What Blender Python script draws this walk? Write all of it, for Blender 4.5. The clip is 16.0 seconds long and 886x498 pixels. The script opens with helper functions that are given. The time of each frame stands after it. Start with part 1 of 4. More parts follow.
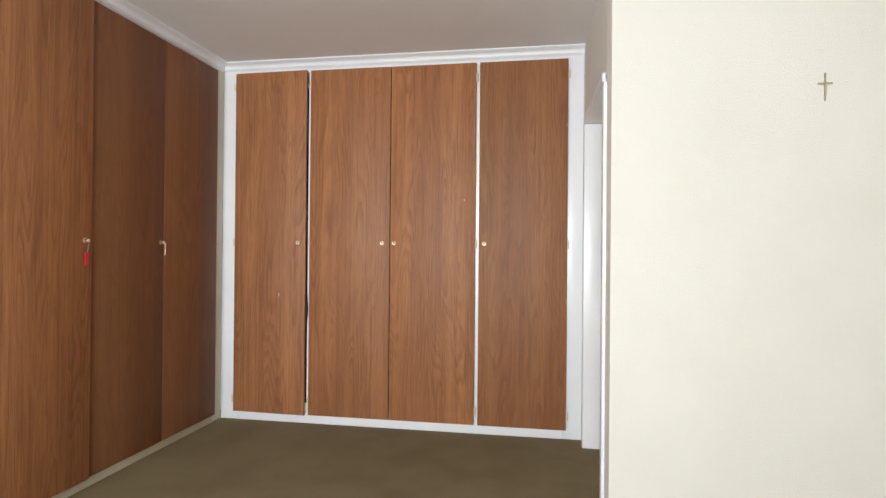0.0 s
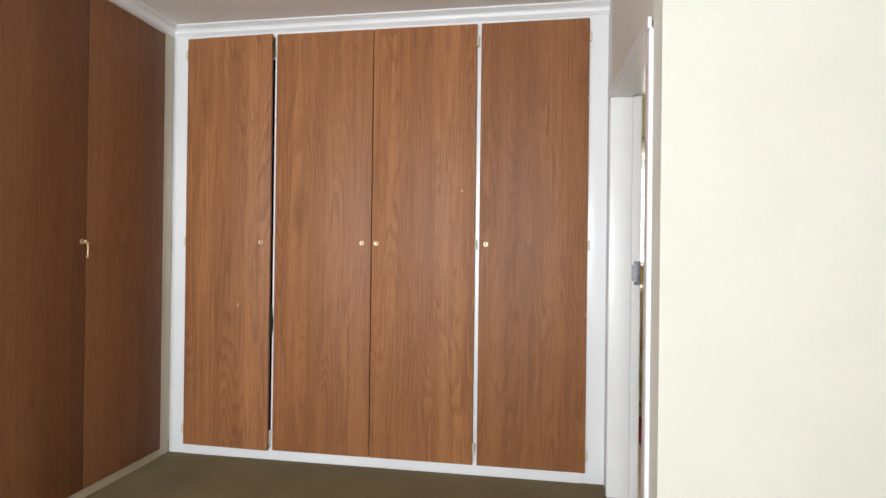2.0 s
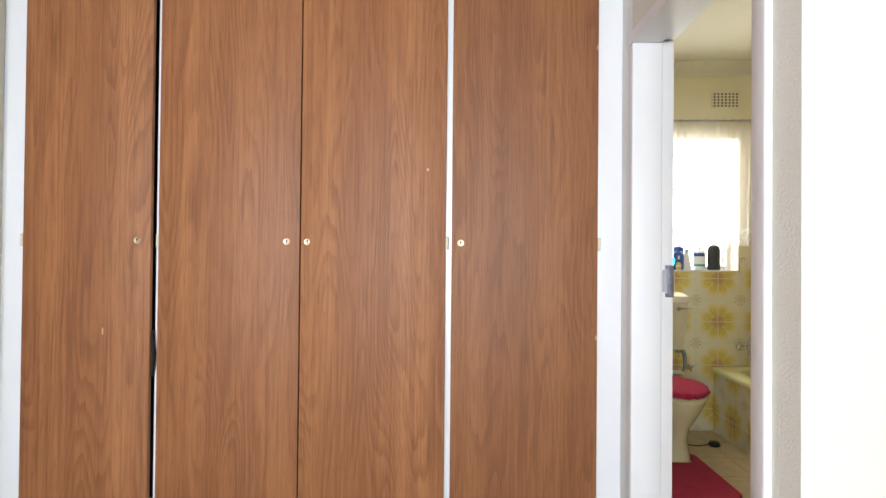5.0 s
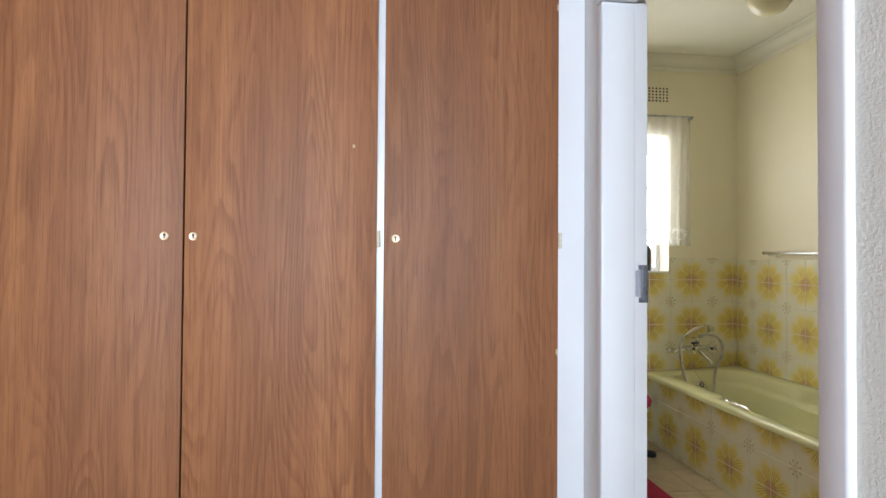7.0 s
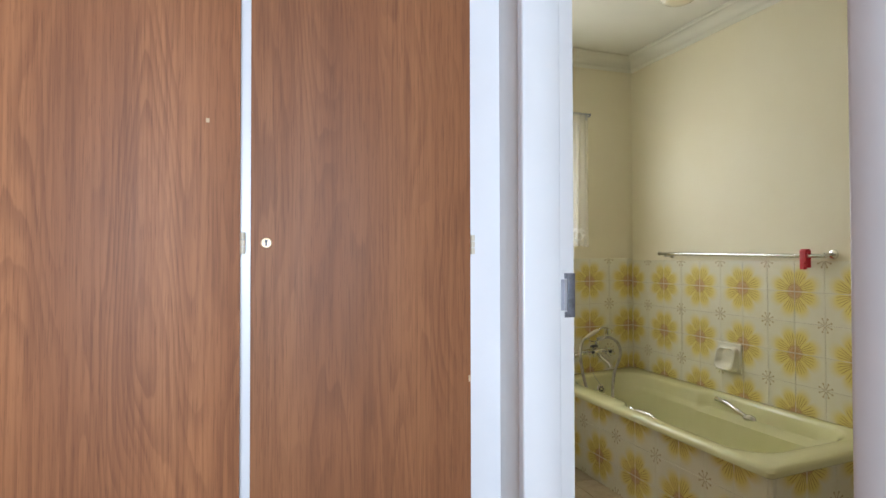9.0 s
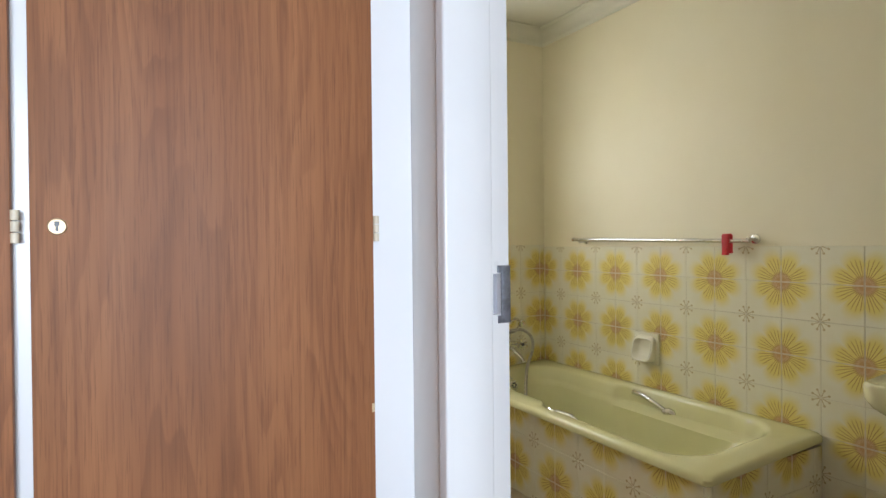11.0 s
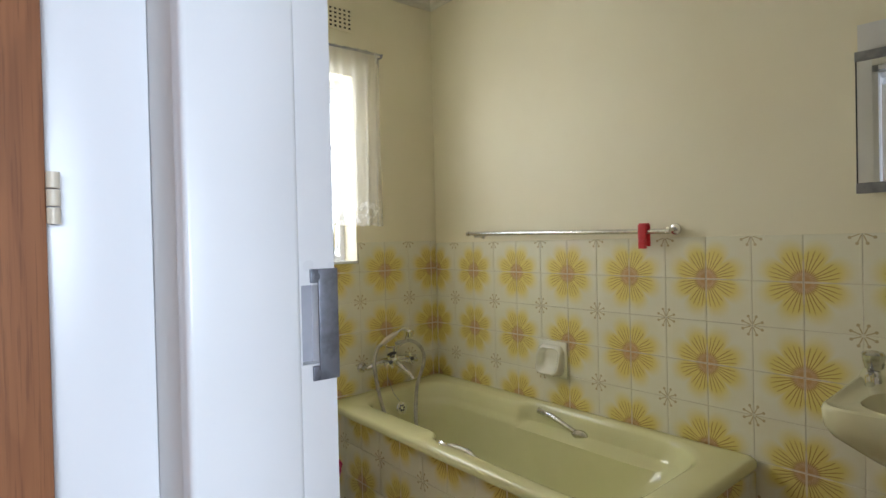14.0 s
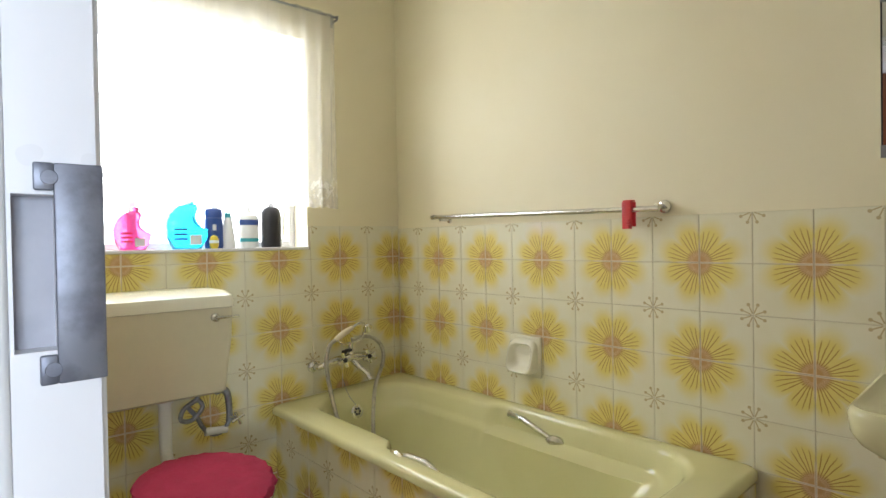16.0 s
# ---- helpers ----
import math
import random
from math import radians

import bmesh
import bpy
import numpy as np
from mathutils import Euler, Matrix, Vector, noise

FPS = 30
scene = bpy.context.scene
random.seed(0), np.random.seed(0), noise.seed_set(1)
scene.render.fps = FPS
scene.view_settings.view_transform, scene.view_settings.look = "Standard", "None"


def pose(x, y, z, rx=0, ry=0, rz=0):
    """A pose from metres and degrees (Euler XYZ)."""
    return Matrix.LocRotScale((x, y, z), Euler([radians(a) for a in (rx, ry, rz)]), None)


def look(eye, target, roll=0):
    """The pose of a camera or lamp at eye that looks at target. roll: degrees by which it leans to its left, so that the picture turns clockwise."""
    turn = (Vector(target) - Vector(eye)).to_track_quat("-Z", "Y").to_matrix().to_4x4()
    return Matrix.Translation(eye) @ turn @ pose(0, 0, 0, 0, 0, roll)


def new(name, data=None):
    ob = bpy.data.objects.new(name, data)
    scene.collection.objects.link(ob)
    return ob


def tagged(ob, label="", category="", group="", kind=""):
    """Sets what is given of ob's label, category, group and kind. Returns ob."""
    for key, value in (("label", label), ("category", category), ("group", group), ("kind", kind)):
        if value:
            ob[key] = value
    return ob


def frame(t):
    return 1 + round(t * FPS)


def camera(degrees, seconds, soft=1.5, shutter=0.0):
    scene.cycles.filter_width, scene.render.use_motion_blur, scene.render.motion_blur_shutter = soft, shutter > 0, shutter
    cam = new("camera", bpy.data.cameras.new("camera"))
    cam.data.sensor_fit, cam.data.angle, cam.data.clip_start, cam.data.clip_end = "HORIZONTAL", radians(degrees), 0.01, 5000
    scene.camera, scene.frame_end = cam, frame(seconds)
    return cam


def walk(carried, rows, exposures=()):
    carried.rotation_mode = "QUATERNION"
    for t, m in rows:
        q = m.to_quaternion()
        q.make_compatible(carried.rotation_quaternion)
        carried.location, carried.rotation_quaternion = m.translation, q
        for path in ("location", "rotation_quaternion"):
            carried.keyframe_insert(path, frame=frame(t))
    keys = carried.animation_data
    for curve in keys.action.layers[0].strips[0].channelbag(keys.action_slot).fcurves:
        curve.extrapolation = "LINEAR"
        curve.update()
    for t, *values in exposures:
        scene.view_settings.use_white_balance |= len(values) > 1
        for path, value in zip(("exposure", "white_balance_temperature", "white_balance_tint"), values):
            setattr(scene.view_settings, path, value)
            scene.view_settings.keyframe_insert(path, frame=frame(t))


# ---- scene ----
cam = camera(76.1, 16.0)
PATH = [
    (0, (0.211, 0.004, 1.222), (-0.124, 1.976, 1.231), 0.5),
    (0.5, (0.181, 0.171, 1.233), (-0.149, 2.143, 1.242), 0.5),
    (1, (0.169, 0.328, 1.232), (-0.162, 2.3, 1.24), 0.7),
    (1.5, (0.145, 0.516, 1.24), (-0.184, 2.489, 1.244), 0.7),
    (2, (0.122, 0.676, 1.239), (-0.203, 2.649, 1.245), 0.7),
    (2.5, (0.084, 0.818, 1.236), (-0.228, 2.794, 1.242), 0.8),
    (3, (0.047, 0.977, 1.236), (-0.246, 2.955, 1.246), 0.8),
    (3.5, (-0.003, 1.116, 1.250), (-0.252, 3.1, 1.254), 0.7),
    (6, (-0.197, 1.735, 1.212), (-0.119, 3.733, 1.246), 0.5),
    (6.5, (-0.217, 1.833, 1.217), (-0.05, 3.825, 1.248), 0.5),
    (7, (-0.237, 1.952, 1.212), (0.023, 3.934, 1.247), 0.4),
    (7.5, (-0.242, 2.047, 1.215), (0.122, 4.013, 1.248), 0.3),
    (8, (-0.223, 2.136, 1.217), (0.241, 4.081, 1.252), 0.1),
    (8.5, (-0.21, 2.227, 1.233), (0.346, 4.148, 1.263), 0.1),
    (9, (-0.188, 2.312, 1.238), (0.455, 4.205, 1.27), -0.1),
    (11.5, (0.006, 2.759, 1.241), (1.032, 4.475, 1.224), -0.8),
    (12, (0.068, 2.821, 1.239), (1.148, 4.504, 1.228), -1.1),
    (12.5, (0.124, 2.876, 1.246), (1.262, 4.521, 1.229), -1.1),
    (13, (0.18, 2.931, 1.242), (1.369, 4.54, 1.224), -1.3),
    (13.5, (0.265, 3.019, 1.235), (1.49, 4.6, 1.215), -1.3),
    (14, (0.344, 3.092, 1.222), (1.598, 4.649, 1.199), -1.3),
    (14.5, (0.405, 3.143, 1.202), (1.684, 4.681, 1.181), -1.2),
    (15, (0.476, 3.189, 1.184), (1.773, 4.711, 1.16), -1.1),
    (15.5, (0.531, 3.226, 1.167), (1.839, 4.739, 1.142), -1.0),
    (16, (0.573, 3.279, 1.151), (1.894, 4.78, 1.125), -1.0),
]
EXPOSURE = [(0.0, -1.20, 7000, 10), (3.5, -1.05, 6900, 10), (6.0, -0.86, 6400, 10), (8.0, -1.30, 5900, 10), (9.0, -1.08, 5900, 10), (11.5, -1.0, 6120, 10),
            (12.5, -1.08, 6050, 10), (13.5, -1.3, 5860, 10), (14.5, -1.06, 5960, 10), (15.5, -0.95, 6060, 10), (16.0, -0.74, 6020, 10)]
walk(cam, [(t, look(eye, target, roll)) for t, eye, target, roll in PATH], EXPOSURE)

# ---- world and daylight ----
SUN_EL, SUN_ROT = radians(48), radians(20)
world = bpy.data.worlds.new("sky")
scene.world = world
world.use_nodes = True
wn = world.node_tree
sky = wn.nodes.new("ShaderNodeTexSky")
sky.sky_type, sky.sun_disc = "NISHITA", False
sky.sun_elevation, sky.sun_rotation = SUN_EL, SUN_ROT
wn.nodes["Background"].inputs["Strength"].default_value = 0.12
wn.links.new(sky.outputs["Color"], wn.nodes["Background"].inputs["Color"])
sun_data = bpy.data.lights.new("sun", "SUN")
sun_data.energy, sun_data.angle, sun_data.color = 3.0, radians(0.5), (1.0, 0.95, 0.88)
sun = new("sun", sun_data)
sun.matrix_world = look((0, 0, 20), (6.0, -4.0, 0))


def window_light(name, m, w, h, watts, colour):
    d = bpy.data.lights.new(name, "AREA")
    d.shape, d.size, d.size_y, d.energy, d.color = "RECTANGLE", w, h, watts, colour
    ob = new(name, d)
    ob.matrix_world = m
    return ob


# skylight at the bedroom windows behind the walk and at the bathroom window
window_light("skylight_bedroom", look((-0.8, -2.32, 1.5), (-0.8, 0, 1.45)), 2.3, 1.4, 790, (0.80, 0.90, 1.0))
window_light("skylight_bathroom", look((1.31, 5.80, 1.6), (1.31, 3.5, 1.3)), 0.98, 0.92, 43, (1.0, 0.97, 0.94))

# ---- materials ----
class Nodes:
    def __init__(self, name, rough=0.5, metal=0.0, base=(0.5, 0.5, 0.5)):
        self.m = bpy.data.materials.new(name)
        self.m.use_nodes = True
        self.t = self.m.node_tree
        self.b = self.t.nodes["Principled BSDF"]
        self.b.inputs["Roughness"].default_value = rough
        self.b.inputs["Metallic"].default_value = metal
        self.b.inputs["Base Color"].default_value = (*base, 1)

    def put(self, socket, v):
        if hasattr(v, "links"):
            self.t.links.new(v, socket)
        elif isinstance(v, tuple) and len(v) == 3 and socket.type == "RGBA":
            socket.default_value = (*v, 1)
        else:
            socket.default_value = v

    def math(self, op, a, b=0.0, c=0.0, clamp=False):
        n = self.t.nodes.new("ShaderNodeMath")
        n.operation, n.use_clamp = op, clamp
        for s, v in zip(n.inputs, (a, b, c)):
            self.put(s, v)
        return n.outputs[0]

    def step(self, v, lo, hi):
        n = self.t.nodes.new("ShaderNodeMapRange")
        n.interpolation_type = "SMOOTHSTEP"
        for s, x in zip(n.inputs, (v, lo, hi, 0.0, 1.0)):
            self.put(s, x)
        return n.outputs[0]

    def mix(self, f, a, b):
        n = self.t.nodes.new("ShaderNodeMix")
        n.data_type = "RGBA"
        self.put(n.inputs[0], f)
        self.put(n.inputs[6], a)
        self.put(n.inputs[7], b)
        return n.outputs[2]

    def coords(self, scale=(1, 1, 1), kind="Object", shift=False):
        src = self.t.nodes.new("ShaderNodeTexCoord").outputs[kind]
        if shift:
            info = self.t.nodes.new("ShaderNodeObjectInfo")
            n = self.t.nodes.new("ShaderNodeVectorMath")
            n.operation = "MULTIPLY_ADD"
            comb = self.t.nodes.new("ShaderNodeCombineXYZ")
            for s in comb.inputs:
                self.t.links.new(info.outputs["Random"], s)
            self.t.links.new(comb.outputs[0], n.inputs[0])
            n.inputs[1].default_value = (17.0, 31.0, 23.0)
            self.t.links.new(src, n.inputs[2])
            src = n.outputs[0]
        n = self.t.nodes.new("ShaderNodeVectorMath")
        n.operation = "MULTIPLY"
        self.t.links.new(src, n.inputs[0])
        n.inputs[1].default_value = scale
        return n.outputs[0]

    def noise(self, vec, scale, detail=4.0, rough=0.55, dist=0.0):
        n = self.t.nodes.new("ShaderNodeTexNoise")
        self.t.links.new(vec, n.inputs["Vector"])
        for k, v in (("Scale", scale), ("Detail", detail), ("Roughness", rough), ("Distortion", dist)):
            n.inputs[k].default_value = v
        return n.outputs["Fac"]

    def bump(self, height, strength, dist=0.01):
        n = self.t.nodes.new("ShaderNodeBump")
        n.inputs["Strength"].default_value, n.inputs["Distance"].default_value = strength, dist
        self.t.links.new(height, n.inputs["Height"])
        self.t.links.new(n.outputs[0], self.b.inputs["Normal"])

    def base(self, v):
        self.put(self.b.inputs["Base Color"], v)

    def rough(self, v):
        self.put(self.b.inputs["Roughness"], v)


def painted(name, a, b, rough=0.6, bump_scale=60, bump=0.2, dist=0.004, blotch=1.3):
    n = Nodes(name, rough)
    v = n.coords()
    n.base(n.mix(n.step(n.noise(v, blotch, 5), 0.35, 0.7), a, b))
    n.bump(n.noise(v, bump_scale, 5, 0.6), bump, dist)
    n.rough(n.math("ADD", rough - 0.06, n.math("MULTIPLY", n.noise(v, 9, 3), 0.12)))
    return n.m


def glazed(name, a, b, rough=0.12, scale=3.0):
    n = Nodes(name, rough)
    v = n.coords()
    n.base(n.mix(n.step(n.noise(v, scale, 5), 0.35, 0.7), a, b))
    n.rough(n.math("ADD", rough - 0.04, n.math("MULTIPLY", n.noise(v, 14, 4), 0.1)))
    n.b.inputs["Coat Weight"].default_value = 0.3
    n.b.inputs["Coat Roughness"].default_value = 0.06
    return n.m


def plastic(name, c, rough=0.35, trans=0.0):
    n = Nodes(name, rough)
    v = n.coords()
    n.base(n.mix(n.noise(v, 25, 4), tuple(x * 0.92 for x in c), c))
    n.b.inputs["Transmission Weight"].default_value = trans
    return n.m


def metal(name, c, rough, wear=0.1):
    n = Nodes(name, rough, 1.0)
    v = n.coords()
    n.base(n.mix(n.step(n.noise(v, 40, 4), 0.4, 0.75), c, tuple(x * 0.7 for x in c)))
    n.rough(n.math("ADD", rough, n.math("MULTIPLY", n.noise(v, 60, 4), wear)))
    return n.m


def laminate(name, k=1.0):
    """Printed teak: nested cathedral growth lines, soft bands, streaks and fine pores, all along z."""
    n = Nodes(name, 0.42)
    v = n.coords(shift=True)

    def stretched(z):
        m = n.t.nodes.new("ShaderNodeVectorMath")
        m.operation = "MULTIPLY"
        n.t.links.new(v, m.inputs[0])
        m.inputs[1].default_value = (1, 1, z)
        return m.outputs[0]

    tone = n.noise(stretched(0.05), 4.5, 3, 0.5, 0.3)
    soft = n.noise(stretched(0.035), 22, 3, 0.55, 0.2)
    arch = n.noise(stretched(0.11), 5.5, 1.5, 0.4, 0.25)
    fine = n.noise(stretched(0.05), 40, 2, 0.5)
    field = n.math("ADD", n.math("MULTIPLY", arch, 24.0), n.math("MULTIPLY", fine, 0.9))
    band = n.math("FRACT", field)
    line = n.math("MULTIPLY", n.step(band, 0.0, 0.10), n.math("SUBTRACT", 1.0, n.step(band, 0.14, 0.75)))
    worn = n.step(n.noise(stretched(0.2), 9, 3), 0.32, 0.62)
    streak = n.step(n.noise(stretched(0.010), 85, 4, 0.6), 0.44, 0.68)
    dash = n.step(n.noise(stretched(0.028), 150, 2, 0.5), 0.50, 0.66)
    pore = n.step(n.noise(stretched(0.03), 380, 2, 0.6), 0.54, 0.68)
    # k dims the two base tones, so copies can carry shade in colour
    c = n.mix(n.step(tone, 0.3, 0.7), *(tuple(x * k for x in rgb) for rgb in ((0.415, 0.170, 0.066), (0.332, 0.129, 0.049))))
    c = n.mix(n.math("MULTIPLY", n.step(soft, 0.42, 0.68), 0.34), c, (0.190, 0.068, 0.026))
    c = n.mix(n.math("MULTIPLY", n.math("MULTIPLY", line, worn), 0.38), c, (0.135, 0.047, 0.018))
    c = n.mix(n.math("MULTIPLY", streak, 0.32), c, (0.150, 0.054, 0.021))
    c = n.mix(n.math("MULTIPLY", dash, 0.30), c, (0.140, 0.049, 0.018))
    c = n.mix(n.math("MULTIPLY", pore, 0.34), c, (0.100, 0.036, 0.015))
    n.base(c)
    n.rough(n.math("ADD", 0.52, n.math("MULTIPLY", soft, 0.10)))
    n.b.inputs["Specular IOR Level"].default_value = 0.44
    n.bump(pore, 0.05, 0.001)
    return n.m


def flower_tile(name):
    """Ivory glaze printed with a quarter sunflower at one corner and a quarter star at the opposite one."""
    n = Nodes(name, 0.12)
    v = n.coords()
    sep = n.t.nodes.new("ShaderNodeSeparateXYZ")
    n.t.links.new(v, sep.inputs[0])
    wob = n.math("SUBTRACT", n.noise(n.coords(shift=True), 30, 3), 0.5)

    def polar(cx, cy):
        dx, dy = n.math("SUBTRACT", sep.outputs[0], cx), n.math("SUBTRACT", sep.outputs[1], cy)
        r = n.math("SQRT", n.math("ADD", n.math("MULTIPLY", dx, dx), n.math("MULTIPLY", dy, dy)))
        return r, n.math("ARCTAN2", dy, dx)

    r, a = polar(-0.0767, -0.0767)
    r = n.math("ADD", r, n.math("MULTIPLY", wob, 0.008))
    lobe = n.math("ABSOLUTE", n.math("COSINE", n.math("MULTIPLY", n.math("SUBTRACT", a, radians(22.5)), 4.0)))
    petal = n.math("SUBTRACT", n.math("MULTIPLY", n.math("SQRT", lobe), 2.0), 1.0)
    edge = n.math("ADD", 0.110, n.math("MULTIPLY", petal, 0.020))
    yellow = n.math("SUBTRACT", 1.0, n.step(n.math("SUBTRACT", r, edge), -0.034, 0.026))
    ray = n.math("COSINE", n.math("ADD", n.math("MULTIPLY", a, 40.0), n.math("MULTIPLY", wob, 3.5)))
    tip = n.math("ADD", n.math("ADD", 0.091, n.math("MULTIPLY", petal, 0.014)), n.math("MULTIPLY", wob, 0.03))
    reach = n.math("SUBTRACT", 1.0, n.step(n.math("SUBTRACT", r, tip), -0.004, 0.006))
    width = n.math("ADD", -0.12, n.math("MULTIPLY", r, 8.5))
    thin = n.math("MULTIPLY", n.step(ray, width, n.math("ADD", width, 0.4)), n.math("MULTIPLY", reach, n.step(r, 0.026, 0.034)))
    thin = n.math("MULTIPLY", thin, n.math("MAXIMUM", n.step(lobe, 0.30, 0.5), n.math("SUBTRACT", 1.0, n.step(r, 0.038, 0.046))))
    disc = n.math("SUBTRACT", 1.0, n.step(r, 0.028, 0.048))
    spark = n.step(n.math("COSINE", n.math("MULTIPLY", a, 64.0)), -0.1, 0.5)
    pale = n.math("MULTIPLY", spark, n.math("MULTIPLY", n.step(r, 0.018, 0.024), n.math("SUBTRACT", 1.0, n.step(r, 0.030, 0.038))))
    near = n.math("MINIMUM", n.math("ADD", sep.outputs[0], 0.0767), n.math("ADD", sep.outputs[1], 0.0767))
    bare = n.math("MULTIPLY", n.math("SUBTRACT", 1.0, n.step(near, 0.0022, 0.0044)), n.math("SUBTRACT", 1.0, n.step(r, 0.055, 0.085)))
    r2, a2 = polar(0.0767, 0.0767)
    fold = n.math("PINGPONG", n.math("ADD", a2, math.pi * 2), radians(22.5))
    off = n.math("MULTIPLY", r2, n.math("SINE", n.math("SUBTRACT", radians(22.5), fold)))
    arm = n.math("MULTIPLY", n.math("SUBTRACT", 1.0, n.step(off, 0.0010, 0.0026)), n.math("MULTIPLY", n.step(r2, 0.004, 0.008), n.math("SUBTRACT", 1.0, n.step(r2, 0.034, 0.037))))
    dr = n.math("SUBTRACT", r2, 0.0335)
    bulb = n.math("SQRT", n.math("ADD", n.math("MULTIPLY", dr, dr), n.math("MULTIPLY", off, off)))
    spoke = n.math("MAXIMUM", arm, n.math("SUBTRACT", 1.0, n.step(bulb, 0.0038, 0.0062)))
    ground = n.mix(n.step(n.noise(n.coords(shift=True), 9, 4), 0.3, 0.75), (0.83, 0.80, 0.64), (0.80, 0.76, 0.57))
    c = n.mix(n.math("MULTIPLY", yellow, 0.80), ground, (0.78, 0.645, 0.115))
    c = n.mix(n.math("MULTIPLY", disc, 0.82), c, (0.50, 0.26, 0.125))
    c = n.mix(n.math("MULTIPLY", thin, 0.72), c, (0.36, 0.165, 0.045))
    c = n.mix(n.math("MULTIPLY", pale, 0.5), c, (0.80, 0.62, 0.44))
    c = n.mix(n.math("MULTIPLY", bare, 0.8), c, (0.84, 0.74, 0.56))
    c = n.mix(n.math("MULTIPLY", spoke, 0.68), c, (0.42, 0.30, 0.095))
    n.base(c)
    n.rough(n.math("ADD", 0.10, n.math("MULTIPLY", n.noise(v, 30, 3), 0.1)))
    n.bump(n.noise(v, 25, 2), 0.04, 0.002)
    return n.m


def carpet_mat():
    n = Nodes("carpet", 0.95)
    v = n.coords()
    tuft = n.noise(v, 260, 3, 0.7)
    c = n.mix(n.step(n.noise(v, 3.0, 5), 0.3, 0.7), (0.215, 0.165, 0.082), (0.175, 0.13, 0.062))
    n.base(n.mix(n.math("MULTIPLY", n.step(tuft, 0.4, 0.65), 0.4), c, (0.12, 0.088, 0.04)))
    n.bump(tuft, 0.7, 0.006)
    return n.m


def pile_mat(name, a, b):
    n = Nodes(name, 0.95)
    v = n.coords()
    tuft = n.noise(v, 170, 4, 0.7)
    n.base(n.mix(n.step(n.math("ADD", n.math("MULTIPLY", tuft, 0.6), n.math("MULTIPLY", n.noise(v, 18, 3), 0.4)), 0.35, 0.65), a, b))
    n.bump(tuft, 0.8, 0.006)
    n.b.inputs["Sheen Weight"].default_value = 0.15
    n.b.inputs["Sheen Tint"].default_value = (0.9, 0.3, 0.45, 1)
    return n.m


def floor_tile_mat():
    n = Nodes("beige_floor_tile", 0.35)
    v = n.coords(shift=True)
    c = n.mix(n.step(n.noise(v, 7, 6, 0.65), 0.35, 0.68), (0.56, 0.46, 0.29), (0.44, 0.34, 0.20))
    n.base(n.mix(n.math("MULTIPLY", n.step(n.noise(v, 34, 5, 0.7), 0.5, 0.7), 0.35), c, (0.34, 0.25, 0.14)))
    n.bump(n.noise(v, 60, 3), 0.08, 0.002)
    return n.m


def lace_mat():
    n = Nodes("lace", 0.9)
    v = n.coords()
    sep = n.t.nodes.new("ShaderNodeSeparateXYZ")
    n.t.links.new(v, sep.inputs[0])
    uu, zz = sep.outputs[0], sep.outputs[2]
    net = n.math("MULTIPLY", n.math("SINE", n.math("MULTIPLY", uu, 900.0)), n.math("SINE", n.math("MULTIPLY", zz, 900.0)))
    net = n.step(net, -0.5, 0.6)
    motif = n.step(n.noise(v, 26, 2, 0.4, 1.5), 0.50, 0.56)
    hem = n.math("SUBTRACT", 1.0, n.step(zz, 1.44, 1.47))
    cover = n.math("ADD", n.math("MULTIPLY", net, 0.48), n.math("MULTIPLY", n.math("MULTIPLY", motif, hem), 0.45), clamp=True)
    cover = n.math("ADD", cover, 0.16, clamp=True)
    n.base((0.86, 0.85, 0.8))
    n.b.inputs["Subsurface Weight"].default_value = 0.0
    t = n.t.nodes.new("ShaderNodeBsdfTranslucent")
    t.inputs[0].default_value = (0.80, 0.795, 0.77, 1)
    half = n.t.nodes.new("ShaderNodeMixShader")
    half.inputs[0].default_value = 0.5
    n.t.links.new(n.b.outputs[0], half.inputs[1])
    n.t.links.new(t.outputs[0], half.inputs[2])
    clear = n.t.nodes.new("ShaderNodeBsdfTransparent")
    out = n.t.nodes.new("ShaderNodeMixShader")
    n.t.links.new(cover, out.inputs[0])
    n.t.links.new(clear.outputs[0], out.inputs[1])
    n.t.links.new(half.outputs[0], out.inputs[2])
    n.t.links.new(out.outputs[0], n.t.nodes["Material Output"].inputs["Surface"])
    return n.m


def glass_mat():
    n = Nodes("window_glass", 0.02, 0, (0.95, 0.97, 0.96))
    n.b.inputs["Transmission Weight"].default_value = 1.0
    n.b.inputs["IOR"].default_value = 1.45
    return n.m


WOOD = laminate("teak_laminate")
# rightmost wardrobe door: its lack of window sheen put into a dimmer colour
WOOD_DIM = laminate("dim_teak_laminate", 0.76)
# the same teak dimmed: shade on the side-facing cupboard doors put into colour
WOOD_SHADED = laminate("shaded_teak_laminate", 0.60)
WHITE = painted("white_gloss_paint", (0.80, 0.80, 0.815), (0.755, 0.755, 0.77), 0.30, 35, 0.06, 0.002)
CREAM_TRIM = painted("cream_paint", (0.70, 0.65, 0.52), (0.64, 0.58, 0.45), 0.5, 35, 0.08, 0.002)
CEIL = painted("ceiling_paint", (0.84, 0.83, 0.83), (0.79, 0.78, 0.78), 0.85, 25, 0.05)
WALL_BED = painted("textured_wall_paint", (0.75, 0.725, 0.655), (0.715, 0.69, 0.615), 0.75, 150, 0.62, 0.006)
WALL_BATH = painted("bathroom_wall_paint", (0.85, 0.795, 0.60), (0.82, 0.755, 0.55), 0.6, 30, 0.1, 0.003)
CEIL_BATH = painted("bathroom_ceiling_paint", (0.74, 0.72, 0.60), (0.70, 0.68, 0.56), 0.8, 25, 0.06)
